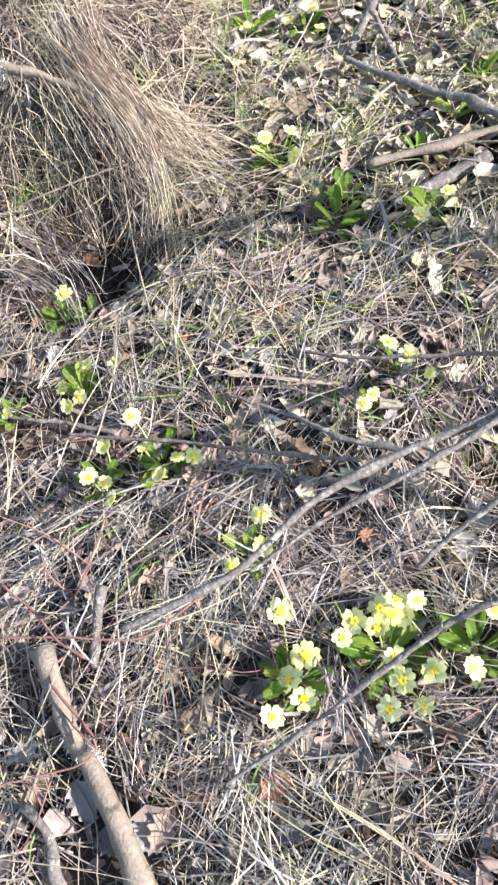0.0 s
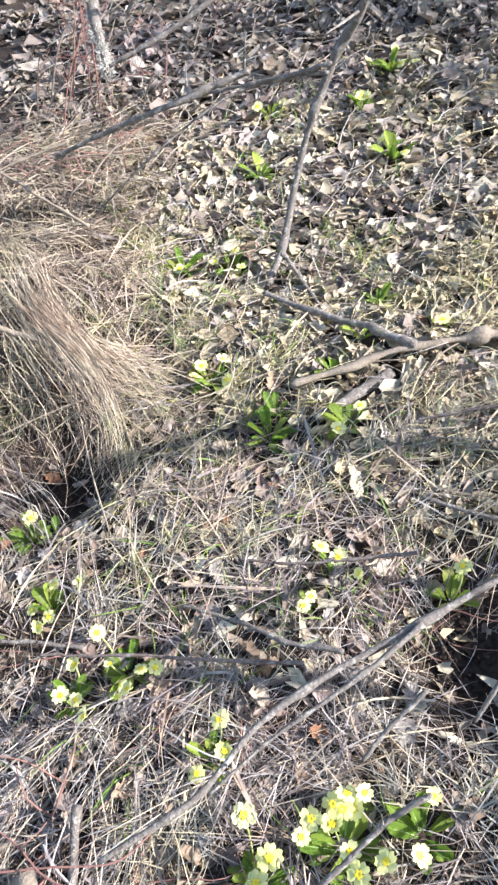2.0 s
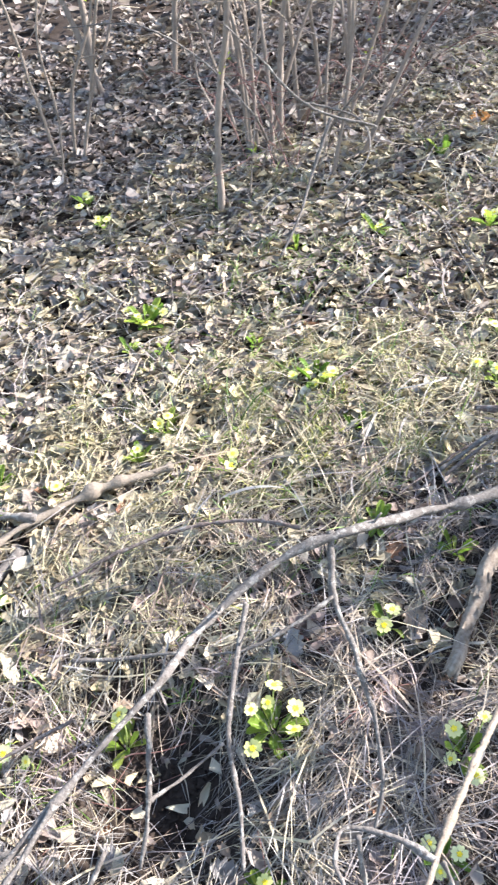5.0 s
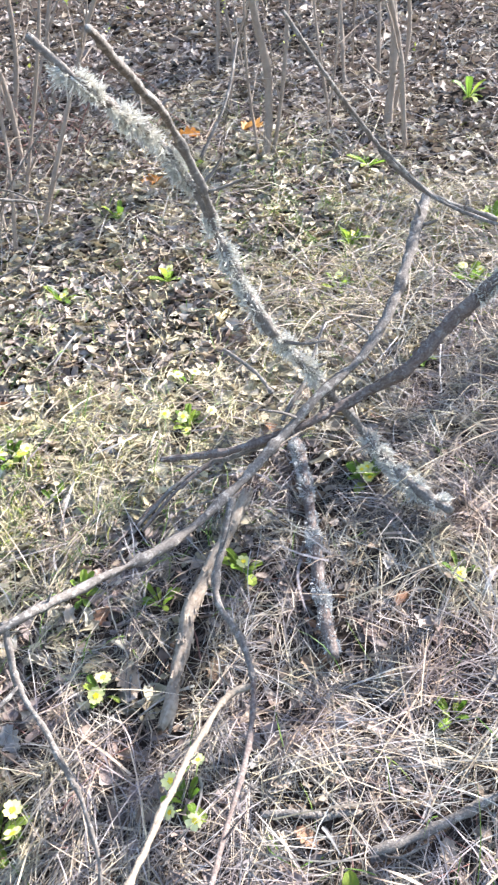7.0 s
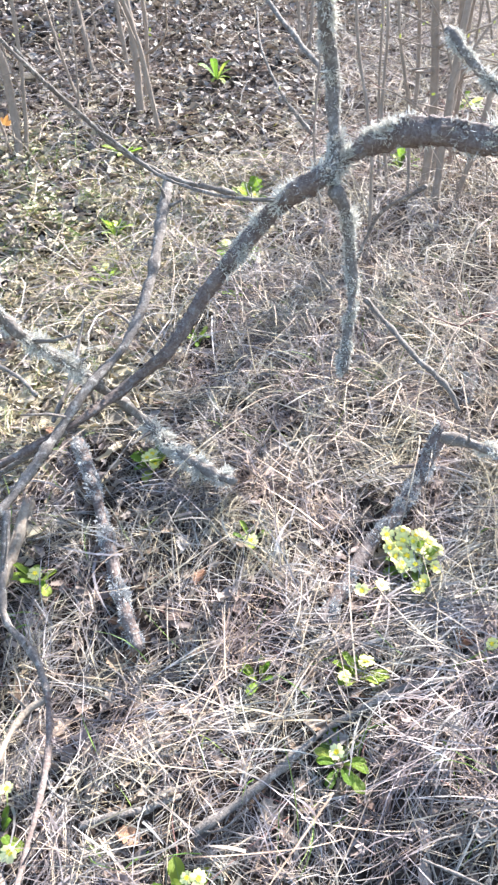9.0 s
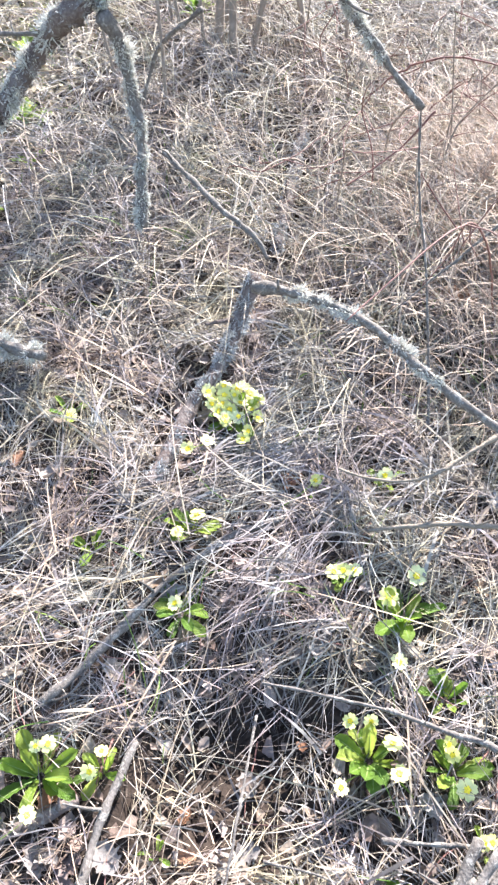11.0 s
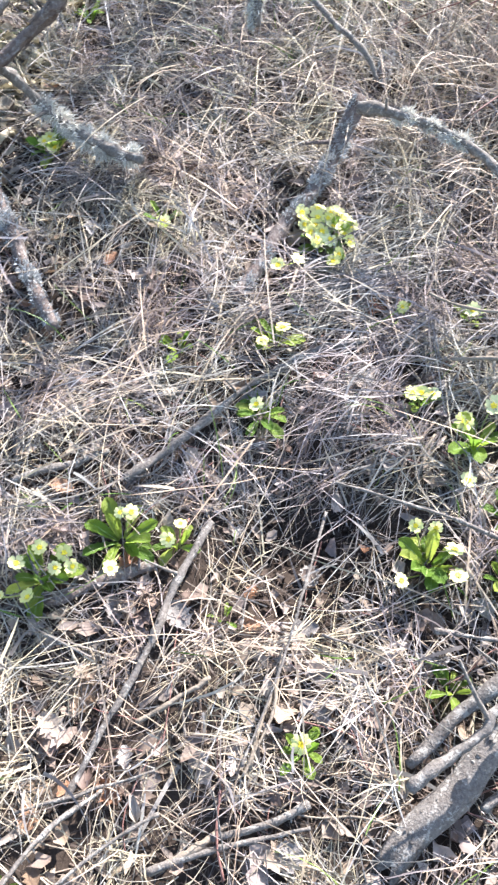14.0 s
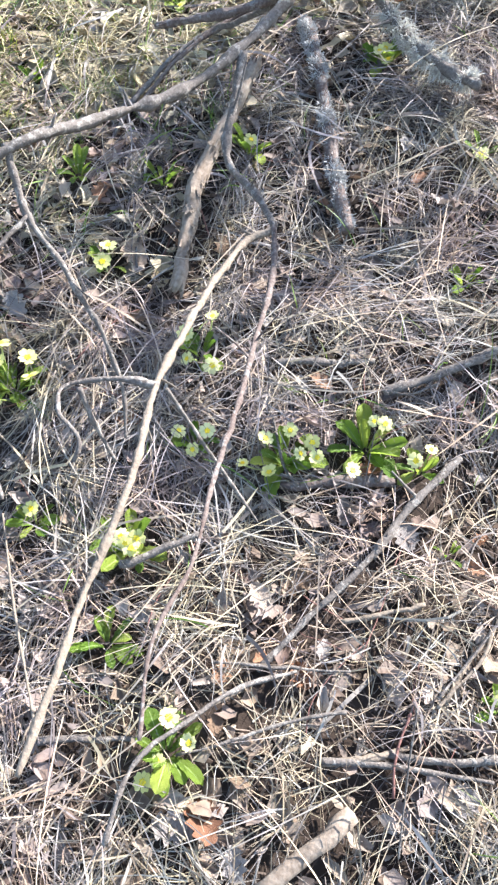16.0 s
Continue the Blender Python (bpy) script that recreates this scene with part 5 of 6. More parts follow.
patch = lambda x, y: 0.5 + 0.5 * np.sin(5.0 * x + 2.0 * np.sin(3.1 * y)) * np.sin(4.3 * y + 1.7)
gaps = lambda x, y: 1 / (1 + np.exp(-2.6 * (np.sin(17 * x + 3 * np.sin(9 * y)) + np.sin(15 * y + 2.5 * np.sin(11 * x + 1)) + 0.9)))
GRASSY = lambda x, y: grassy(x, y) * trod(x, y) * (0.35 + 0.65 * gaps(x, y)) * (1 - 0.5 * np.exp(-(((x - 0.24) / 0.28) ** 2 + ((y + 0.12) / 0.26) ** 2) ** 2))
spot = lambda x, y, cx, cy, rx, ry: np.exp(-(((x - cx) / rx) ** 2 + ((y - cy) / ry) ** 2) ** 2)
STRAWY = lambda x, y: GRASSY(x, y) * np.clip(0.35 + 0.65 * patch(x, y) + 0.6 * spot(x, y, -0.25, 0.20, 0.22, 0.20), 0, 1) * (1 - 0.55 * spot(x, y, 0.05, 0.17, 0.16, 0.12))
GREYISH = lambda x, y: GRASSY(x, y) * (1 - 0.65 * patch(x, y)) * (1 - 0.7 * spot(x, y, -0.25, 0.20, 0.22, 0.20)) * (1 - 0.6 * sunny(y)) * (1 - 0.65 * np.exp(-(((x - 0.5) / 0.42) ** 2 + ((y + 0.25) / 0.32) ** 2) ** 2))
EDGE = lambda x, y: bare(x, y) * np.exp(-((litter_share(x, y) - 0.45) / 0.36) ** 2)
# bottom layer of real thatch; its darkened colour adds shade under the mat
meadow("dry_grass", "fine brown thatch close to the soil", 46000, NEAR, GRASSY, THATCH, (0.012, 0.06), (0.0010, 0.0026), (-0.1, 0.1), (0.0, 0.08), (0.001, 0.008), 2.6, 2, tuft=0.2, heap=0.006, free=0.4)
meadow("dry_grass", "matted grey weathered dry grass", 38000, NEAR, GREYISH, STRAW_GREY, (0.02, 0.10), (0.0008, 0.0021), (-0.12, 0.13), (0.0, 0.10), (0.0, 0.010), 1.0, 3, heap=0.016)
meadow("dry_grass", "matted pale straw-coloured dry grass", 34000, NEAR, STRAWY, STRAW, (0.02, 0.10), (0.0008, 0.0022), (-0.12, 0.14), (0.0, 0.11), (0.002, 0.013), 1.3, 3, heap=0.016)
meadow("dry_grass", "short broken bits of straw and stem", 14000, NEAR, GRASSY, STRAW_GREY, (0.008, 0.035), (0.0010, 0.0028), (-0.3, 0.3), (0.0, 0.1), (0.004, 0.014), 2.6, 1, tuft=0.6, heap=0.014)
meadow("dry_grass", "loose upper layer of grey dry stems", 6500, NEAR, GREYISH, STRAW_GREY, (0.06, 0.18), (0.0009, 0.0021), (-0.06, 0.14), (0.0, 0.09), (0.008, 0.020), 1.1, 4, bend=0.22)
meadow("dry_grass", "long loose dry stems over the matted grass", 2600, NEAR, GRASSY, STRAW, (0.10, 0.28), (0.0010, 0.0025), (-0.03, 0.12), (0.01, 0.06), (0.010, 0.028), 2.6, 6, tuft=0.3, bend=0.16)
meadow("dry_grass", "stout broken stalks lying about", 420, NEAR, GRASSY, STRAW, (0.05, 0.20), (0.0028, 0.0048), (-0.03, 0.10), (0.0, 0.04), (0.010, 0.024), 2.6, 5, tuft=0.3, bend=0.10)
meadow("dry_grass", "broad bleached dry blades", 600, NEAR, GRASSY, STRAW_GREY, (0.04, 0.13), (0.003, 0.006), (-0.05, 0.12), (0.01, 0.12), (0.004, 0.020), 1.0, 5)
meadow("dry_grass", "dry blades combed downhill beside the lichen log", 1500, (0.85, 1.75, -0.7, 0.05), lambda x, y: np.exp(-(((x - 1.3) / 0.3) ** 2 + ((y + 0.27) / 0.22) ** 2)), STRAW_GREY, (0.06, 0.18), (0.0010, 0.0025), (-0.06, 0.12), (0.0, 0.10), (0.006, 0.022), 0.6, 4, turn=2.3, bend=0.3)
meadow("dry_grass", "tangled grey dry grass on the bank", 17000, FAR, grassy, STRAW_GREY, (0.06, 0.24), (0.0014, 0.0030), (-0.05, 0.4), (0.0, 0.18), (0.0, 0.03), 2.6, 3)
meadow("dry_grass", "tangled straw-coloured grass on the bank", 14000, FAR, grassy, STRAW, (0.06, 0.26), (0.0014, 0.0030), (-0.05, 0.45), (0.0, 0.18), (0.0, 0.035), 2.6, 3)
meadow("dry_grass", "short straw among dead leaves at the wood's edge", 18000, (-0.6, 3.4, 0.6, 2.6), EDGE, STRAW_SUNLIT, (0.02, 0.09), (0.0010, 0.0024), (-0.05, 0.25), (0.0, 0.14), (0.004, 0.018), 2.6, 3, heap=0.012)
meadow("dry_grass", "tall reddish dry grass tussock", 3200, (1.45, 2.9, -1.25, -0.2), lambda x, y: np.exp(-(((x - 2.15) / 0.45) ** 2 + ((y + 0.72) / 0.28) ** 2)), STRAW_RED, (0.08, 0.28), (0.0012, 0.0026), (0.1, 0.9), (0.0, 0.2), (0.0, 0.02), 2.6)
meadow("green_grass", "short yellow-green shoots among the dead leaves", 5000, (-0.4, 3.4, 0.6, 2.3), lambda x, y: EDGE(x, y) * (0.1 + 0.9 * patch(x - 0.3, y + 0.4)) ** 2, SHOOT, (0.008, 0.032), (0.0012, 0.0028), (0.2, 0.9), (0.0, 0.1), (0.004, 0.016), 2.6, 2, heap=0.012)
meadow("dry_grass", "long arching pale straw on the upper bank", 700, (1.5, 3.4, -1.2, 0.5), lambda x, y: np.exp(-(((x - 2.2) / 0.55) ** 2 + ((y + 0.35) / 0.45) ** 2)), STRAW, (0.18, 0.42), (0.0012, 0.0026), (0.15, 0.6), (0.05, 0.25), (0.0, 0.02), 2.6, 6, bend=0.3)
OUTSIDE = lambda x, y: np.where((x > -0.7) & (x < 5.0) & (y > np.interp(x, [-0.7, 0.3, 0.6, 5], [-0.1, -0.6, -1.0, -1.4])) & (y < 2.3), 0.0, 1.0)
meadow("dry_grass", "dry grass spreading over the rest of the bank", 30000, (-3.5, 9.0, -4.5, 5.0), lambda x, y: OUTSIDE(x, y) * (1 - 0.97 * litter_share(x, y)) * np.clip(1.2 - 0.12 * np.hypot(x - 1.5, y), 0.1, 1), STRAW, (0.08, 0.26), (0.0025, 0.0045), (-0.05, 0.35), (0.0, 0.18), (0.0, 0.03), 2.6, 2)
HUMP = lambda x, y: np.clip((y - 1.00) / 0.12, 0, 1) * np.clip((-0.16 - x + 0.1 * (y - 1.2)) / 0.12, 0, 1) * np.clip((2.5 - y) / 0.5, 0, 1)
HUMP_BOX = (-1.1, 0.1, 1.0, 2.5)
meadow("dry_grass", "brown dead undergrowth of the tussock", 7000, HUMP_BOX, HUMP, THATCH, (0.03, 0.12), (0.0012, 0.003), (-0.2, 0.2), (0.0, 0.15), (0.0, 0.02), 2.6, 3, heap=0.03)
meadow("dry_grass", "straw tangle on the tussock", 4200, HUMP_BOX, HUMP, STRAW, (0.03, 0.16), (0.0010, 0.0024), (-0.1, 0.2), (0.0, 0.15), (0.0, 0.03), 2.2, 4, turn=-1.2, heap=0.03)
meadow("dry_grass", "long pale straw draped down over the tussock", 90, HUMP_BOX, lambda x, y: np.exp(-(((x + 0.46 - 0.30 * (1.5 - y)) / 0.06) ** 2 + ((y - 1.52) / 0.16) ** 2)), STRAW, (0.12, 0.30), (0.0010, 0.0022), (0.0, 0.08), (0.0, 0.08), (0.02, 0.05), 0.30, 8, turn=-1.15, bend=0.15, heap=0.02)
swath("pale long-haired dry grass bent over the tussock's ridge", 85, [(-0.47, 1.58, 0.27), (-0.39, 1.36, 0.275), (-0.30, 1.19, 0.258), (-0.235, 1.11, 0.220), (-0.205, 1.01, 0.160), (-0.20, 0.92, 0.09)], [0.05, 0.045, 0.03, 0.028, 0.035, 0.05], STRAW)
swath("thick rope of pale straw along the tussock's ridge", 75, [(-0.43, 1.42, 0.27), (-0.35, 1.26, 0.268), (-0.285, 1.18, 0.258), (-0.238, 1.12, 0.226), (-0.212, 1.03, 0.170), (-0.20, 0.96, 0.10)], [0.03, 0.022, 0.018, 0.016, 0.018, 0.025], STRAW)
swath("straw hanging over the hollow under the ridge", 34, [(-0.52, 1.32, 0.25), (-0.43, 1.22, 0.255), (-0.38, 1.13, 0.19), (-0.35, 1.05, 0.10)], [0.08, 0.07, 0.07, 0.08], STRAW)
swath("straw fallen from the ridge on its far side", 26, [(-0.66, 1.36, 0.25), (-0.56, 1.22, 0.22), (-0.51, 1.10, 0.10)], [0.07, 0.07, 0.07], STRAW_GREY)
swath("dry grass fanning out below the tussock", 170, [(-0.30, 1.25, 0.235), (-0.22, 1.19, 0.175), (-0.15, 1.17, 0.145), (-0.06, 1.13, 0.13)], [0.03, 0.05, 0.07, 0.08], STRAW)
swath("thin dry grass leaning out of the hollow", 50, [(-0.532, 0.887, 0.116), (-0.462, 0.965, 0.117), (-0.387, 0.925, 0.077), (-0.320, 0.787, 0.035)], [0.06, 0.06, 0.05, 0.06], STRAW_GREY)
swath("tuft of fresh green grass beside the tussock", 34, [(-0.510, 1.108, 0.024), (-0.478, 1.147, 0.074), (-0.445, 1.169, 0.122), (-0.403, 1.192, 0.143)], [0.015, 0.025, 0.04, 0.06], GREEN_BLADE)
meadow("green_grass", "sparse fresh green grass blades", 1300, (-0.7, 3.2, -1.0, 2.4), lambda x, y: bare(x, y) * (0.15 + 0.85 * patch(x + 0.7, y)) ** 3, GREEN_BLADE, (0.03, 0.09), (0.0012, 0.0026), (0.2, 0.9), (0.0, 0.1), (0.0, 0.008), 2.6)
meadow("green_grass", "fresh green shoots at the sunny wood's edge", 2600, (-0.2, 3.0, 0.5, 1.7), lambda x, y: (0.1 + 0.9 * patch(x - 0.3, y + 0.4)) ** 2, GREEN_BLADE, (0.015, 0.05), (0.0012, 0.0024), (0.2, 0.9), (0.0, 0.1), (0.0, 0.008), 2.6)


def leaf_field(name, label, n, box, keep, mat, size, tilt=1.0):
    """Curled dead leaves, lying at all angles."""
    x, y = scatter(n, box, lambda x, y: keep(x, y) * (1 - 0.85 * kept_clear(x, y)))
    L = rng.uniform(*size, n)
    wd = L * rng.uniform(0.50, 0.90, n)
    u = np.array([0.0, 0.52, 1.0])
    prof = np.array([0.3, 1.05, 0.25])
    vv = np.array([-0.5, 0.0, 0.5])
    ug, vg = np.meshgrid(u, vv, indexing="ij")
    pg = np.repeat(prof[:, None], 3, 1)
    pg = pg[None] * np.stack([rng.uniform(0.5, 2.6, n), rng.uniform(0.7, 1.1, n), rng.uniform(0.4, 2.8, n)], 1)[:, :, None]
    jag = rng.uniform(0.4, 1.5, (n, 3, 3))
    lx = (ug[None] - 0.5 + rng.normal(0, 0.11, (n, 3, 3))) * L[:, None, None]
    ly = vg[None] * pg * wd[:, None, None] * jag
    lz = (rng.uniform(-0.2, 0.9, n)[:, None, None] * (vg[None] * 2) ** 2 * 0.4 + rng.uniform(-0.5, 0.6, n)[:, None, None] * (ug[None] * 2 - 1) ** 2 * 0.35) * wd[:, None, None]
    lz = lz + rng.normal(0, 0.05, lz.shape) * wd[:, None, None]
    t, p, r = rng.uniform(0, 2 * math.pi, n), tilt * rng.normal(0, 0.28, n), tilt * rng.normal(0, 0.32, n)
    ly2, lz2 = ly * np.cos(r)[:, None, None] - lz * np.sin(r)[:, None, None], ly * np.sin(r)[:, None, None] + lz * np.cos(r)[:, None, None]
    lx3, lz3 = lx * np.cos(p)[:, None, None] - lz2 * np.sin(p)[:, None, None], lx * np.sin(p)[:, None, None] + lz2 * np.cos(p)[:, None, None]
    wx = x[:, None, None] + lx3 * np.cos(t)[:, None, None] - ly2 * np.sin(t)[:, None, None]
    wy = y[:, None, None] + lx3 * np.sin(t)[:, None, None] + ly2 * np.cos(t)[:, None, None]
    wz = land(x, y)[:, None, None] + lz3 + rng.uniform(0.003, 0.026, n)[:, None, None]
    verts = np.stack([wx, wy, wz], -1).reshape(-1, 3)
    cell = np.array([[i * 3 + j, i * 3 + j + 1, (i + 1) * 3 + j + 1, (i + 1) * 3 + j] for i in range(2) for j in range(2)])
    quads = ((np.arange(n) * 9)[:, None, None] + cell[None]).reshape(-1, 4)
    return tagged(new(name, raw_mesh(name, verts, quads, mat, True)), label, "dead leaves", kind="stuff")


leaf_field("leaf_litter", "brown and grey dead leaves covering the wood floor", 38000, (-0.9, 5.2, 0.2, 4.2), lambda x, y: litter_share(x, y) ** 1.6 * bare(x, y) * np.clip(1.25 - 0.28 * (x - 1.0) * (x > 1.0), 0.45, 1.0), FLOOR_LEAF, (0.016, 0.046), 1.5)
leaf_field("leaf_litter", "scattered dead leaves among dry grass", 7000, NEAR, lambda x, y: trod(x, y) * bare(x, y) ** 0.65 * (1 - 0.5 * litter_share(x, y)), LITTER, (0.012, 0.036))
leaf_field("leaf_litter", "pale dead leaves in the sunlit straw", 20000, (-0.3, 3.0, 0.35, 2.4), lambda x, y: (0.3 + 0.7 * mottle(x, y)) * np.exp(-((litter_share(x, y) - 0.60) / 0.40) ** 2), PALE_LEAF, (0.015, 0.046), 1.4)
meadow("dry_grass", "thin stray straw on the dead leaves", 4000, (-0.7, 3.6, 1.2, 3.4), litter_share, STRAW_GREY, (0.04, 0.16), (0.001, 0.0026), (-0.05, 0.25), (0.0, 0.16), (0.006, 0.03), 2.6, 3)
leaf_field("leaf_litter", "dead leaves far back under the shrubs", 14000, (-3.0, 9.0, 1.5, 9.0), lambda x, y: np.ones_like(x), FLOOR_LEAF, (0.045, 0.085))

# ---- crumbs of soil and roots in the hollows ----


def crumbs(label, n, cx, cy, spread):
    """Uneven clods of soil, each a squashed six-cornered lump."""
    x, y, r = rng.normal(cx, spread, n), rng.normal(cy, spread, n), rng.uniform(0.003, 0.011, n)
    corner = np.array([[1, 0, 0], [0, 1, 0], [-1, 0, 0], [0, -1, 0], [0, 0, 0.8], [0, 0, -0.8]])
    v = np.stack([x, y, land(x, y) + 0.3 * r], 1)[:, None] + corner[None] * r[:, None, None] * rng.uniform(0.5, 1.4, (n, 6, 3)) + rng.normal(0, 0.2, (n, 6, 3)) * r[:, None, None]
    face = np.array([[4, 0, 1, 2], [4, 2, 3, 0], [5, 2, 1, 0], [5, 0, 3, 2]])
    q = ((np.arange(n) * 6)[:, None, None] + face[None]).reshape(-1, 4)
    return tagged(new("soil_crumbs", raw_mesh("soil_crumbs", v.reshape(-1, 3), q, SOIL, False)), label, "soil", kind="stuff")


crumbs("dark loose soil crumbs in a hollow", 900, 0.345, 0.57, 0.085)
crumbs("dark loose soil crumbs in a hollow among straw", 700, 0.87, -0.275, 0.07)
crumbs("dark soil crumbs under the overhanging grass", 600, -0.345, 1.04, 0.07)

# ---- twigs strewn about ----


def strewn(label, n, box, keep, mat, length, thick):
    """Many thin crooked twigs lying on the ground."""
    x, y = scatter(n, box, keep)
    vs, qs, count = [], [], 0
    for px, py in zip(x, y):
        turn, long, r = rng.uniform(0, 2 * math.pi), rng.uniform(*length), rng.uniform(*thick)
        steps = np.linspace(-0.5, 0.5, 4) * long
        tx, ty = px + steps * math.cos(turn) + rng.normal(0, 0.05, 4) * long, py + steps * math.sin(turn) + rng.normal(0, 0.05, 4) * long
        tz = land(tx, ty) + rng.uniform(0.012, 0.032) + rng.uniform(-0.12, 0.12) * steps
        tz = np.maximum(tz, land(tx, ty) + 0.006)
        v, q, _, _ = tube(list(zip(tx, ty, tz)), r, 0.55 * r, 5 if r < 0.0016 else 6, 0.2, 0.8, 0.014)
        vs.append(v)
        qs.append(q + count)
        count += len(v)
    return tagged(new("twig_litter", raw_mesh("twig_litter", np.concatenate(vs), np.concatenate(qs), mat)), label, "twigs", kind="stuff")


strewn("thin brown dead twigs strewn over the straw", 260, NEAR, lambda x, y: trod(x, y) * bare(x, y), BARK, (0.05, 0.22), (0.0010, 0.0026))
strewn("pale dry stalks strewn over the straw", 260, NEAR, lambda x, y: trod(x, y) * bare(x, y), BARK_PALE, (0.05, 0.24), (0.0008, 0.0020))
strewn("thin reddish dead twigs strewn over the trodden straw", 110, (-0.5, 1.3, -0.75, 0.7), trod, BARK_RED, (0.05, 0.20), (0.0007, 0.0016))
strewn("dead twigs strewn over the wood floor", 220, (-0.5, 3.6, 1.0, 3.2), litter_share, SHRUB_BARK, (0.08, 0.34), (0.0012, 0.0035))

# ---- shrubs ----
woods = random.Random(5)


BUD = material("bud_leaf", [(0.16, 0.24, 0.03), (0.34, 0.40, 0.06), (0.46, 0.46, 0.10)], 0.5, "island", 80, 0.3, 0, through_light=0.4)


def shrub(x, y, label, stems, twigs=8):
    """A bare shrub: stems of (foot offset x, y, top lean x, y, height, radius), each with side twigs."""
    z = float(land(x, y))
    thing = tagged(empty("shrub", x, y, z), label, "shrub", "bare shrubs in the wood")
    for fx, fy, lx, ly, high, rad in stems:
        pts = [(fx, fy, -0.02)]
        for k in range(1, 6):
            f = k / 5
            pts.append((fx + lx * f + woods.gauss(0, 0.03) * high * 0.4, fy + ly * f + woods.gauss(0, 0.03) * high * 0.4, high * f))
        v, q, c, _ = tube(pts, rad, rad * 0.45, 8, 0.1, 0.6, 0.03)
        stem = part("stem", raw_mesh("stem", v, q, SHRUB_BARK), thing)
        bud_v, bud_q = [], []
        for _ in range(twigs):
            f = woods.uniform(0.12, 0.95)
            a = Vector(c[int(f * (len(c) - 1))])
            d = Vector((woods.gauss(0, 1), woods.gauss(0, 1), woods.uniform(0.3, 1.4))).normalized() * woods.uniform(0.15, 0.55)
            bendy = Vector((woods.gauss(0, 0.04), woods.gauss(0, 0.04), 0))
            tv, tq, _, _ = tube([tuple(a), tuple(a + d * 0.5 + bendy), tuple(a + d)], rad * 0.35, rad * 0.12, 5, 0.1, 0.4, 0.03)
            part("twig", raw_mesh("twig", tv, tq, SHRUB_BARK), stem)
            for _ in range(woods.choice((0, 0, 0, 3, 5))):
                p = a + d * woods.uniform(0.4, 1.0) + Vector((woods.gauss(0, 0.006), woods.gauss(0, 0.006), woods.gauss(0, 0.006)))
                e, g = Vector((woods.gauss(0, 1), woods.gauss(0, 1), woods.gauss(0.5, 1))).normalized() * 0.013, Vector((woods.gauss(0, 1), woods.gauss(0, 1), woods.gauss(0, 1))).normalized() * 0.005
                n = len(bud_v)
                bud_v += [p, p + e * 0.5 + g, p + e, p + e * 0.5 - g]
                bud_q.append((n, n + 1, n + 2, n + 3))
        if bud_q:
            part("foliage", raw_mesh("foliage", [tuple(p) for p in bud_v], bud_q, BUD, False), stem, label="few small yellow-green leaves")
    return thing


def shade_tree(x, y, label, high, middle, spread, twigs):
    """An unseen bare tree added farther off, towards the sun, to cast shade: trunk, limbs and a crown of twigs whose
    shadows blur into thin shade.
    """
    z = float(land(x, y))
    thing = tagged(empty("tree", x, y, z), label, "tree", "bare trees towards the sun")
    v, q, c, _ = tube([(0, 0, -0.1), (0.06, 0.05, 0.35 * high), (-0.05, 0.02, 0.7 * high), (0, 0, high)], 0.09, 0.03, 10, 0.1, 0.4, 0.08)
    part("trunk", raw_mesh("trunk", v, q, SHRUB_BARK), thing)
    core = Vector(middle)
    for k in range(9):
        a = Vector(c[int((0.45 + 0.5 * k / 9) * (len(c) - 1))])
        e = core + Vector((spread[0] * math.cos(2.4 * k), spread[1] * math.sin(2.4 * k), spread[2] * woods.uniform(-0.6, 0.6))) * 0.9
        v, q, _, _ = tube([tuple(a), tuple(a.lerp(e, 0.5) + Vector((0, 0, 0.1))), tuple(e)], 0.02, 0.006, 6, 0.1, 0.5, 0.08)
        part("limb", raw_mesh("limb", v, q, SHRUB_BARK), thing)
    vs, qs, count = [], [], 0
    for _ in range(twigs):
        d = Vector((woods.gauss(0, 1), woods.gauss(0, 1), woods.gauss(0, 1))).normalized() * woods.random() ** 0.4
        a = core + Vector((d.x * spread[0], d.y * spread[1], d.z * spread[2]))
        e = Vector((woods.gauss(0, 1), woods.gauss(0, 1), woods.gauss(0.2, 0.8))).normalized() * woods.uniform(0.25, 0.55)
        v, q, _, _ = tube([tuple(a), tuple(a + e * 0.5 + Vector((woods.gauss(0, 0.03), 0, 0))), tuple(a + e)], 0.006, 0.003, 4, 0.1, 0.3, 0.12)
        vs.append(v)
        qs.append(q + count)
        count += len(v)
    part("crown", raw_mesh("crown", np.concatenate(vs), np.concatenate(qs), SHRUB_BARK), thing, label="bare twiggy crown")
    return thing


AWAY = 9.0
# unseen tree, added towards the sun so its crown shades the wood floor
for (sx, sy), crown, twiggy in (((2.2, 2.8), (1.4, 1.0, 0.8), 320),):
    fx, fy = sx + AWAY * SUN_TO.x, sy + AWAY * SUN_TO.y
    shade_tree(fx, fy, "unseen bare tree with a twiggy crown, added for shade", 5.2, (0.0, 0.0, float(land(sx, sy)) + AWAY * SUN_TO.z - float(land(fx, fy))), crown, twiggy)


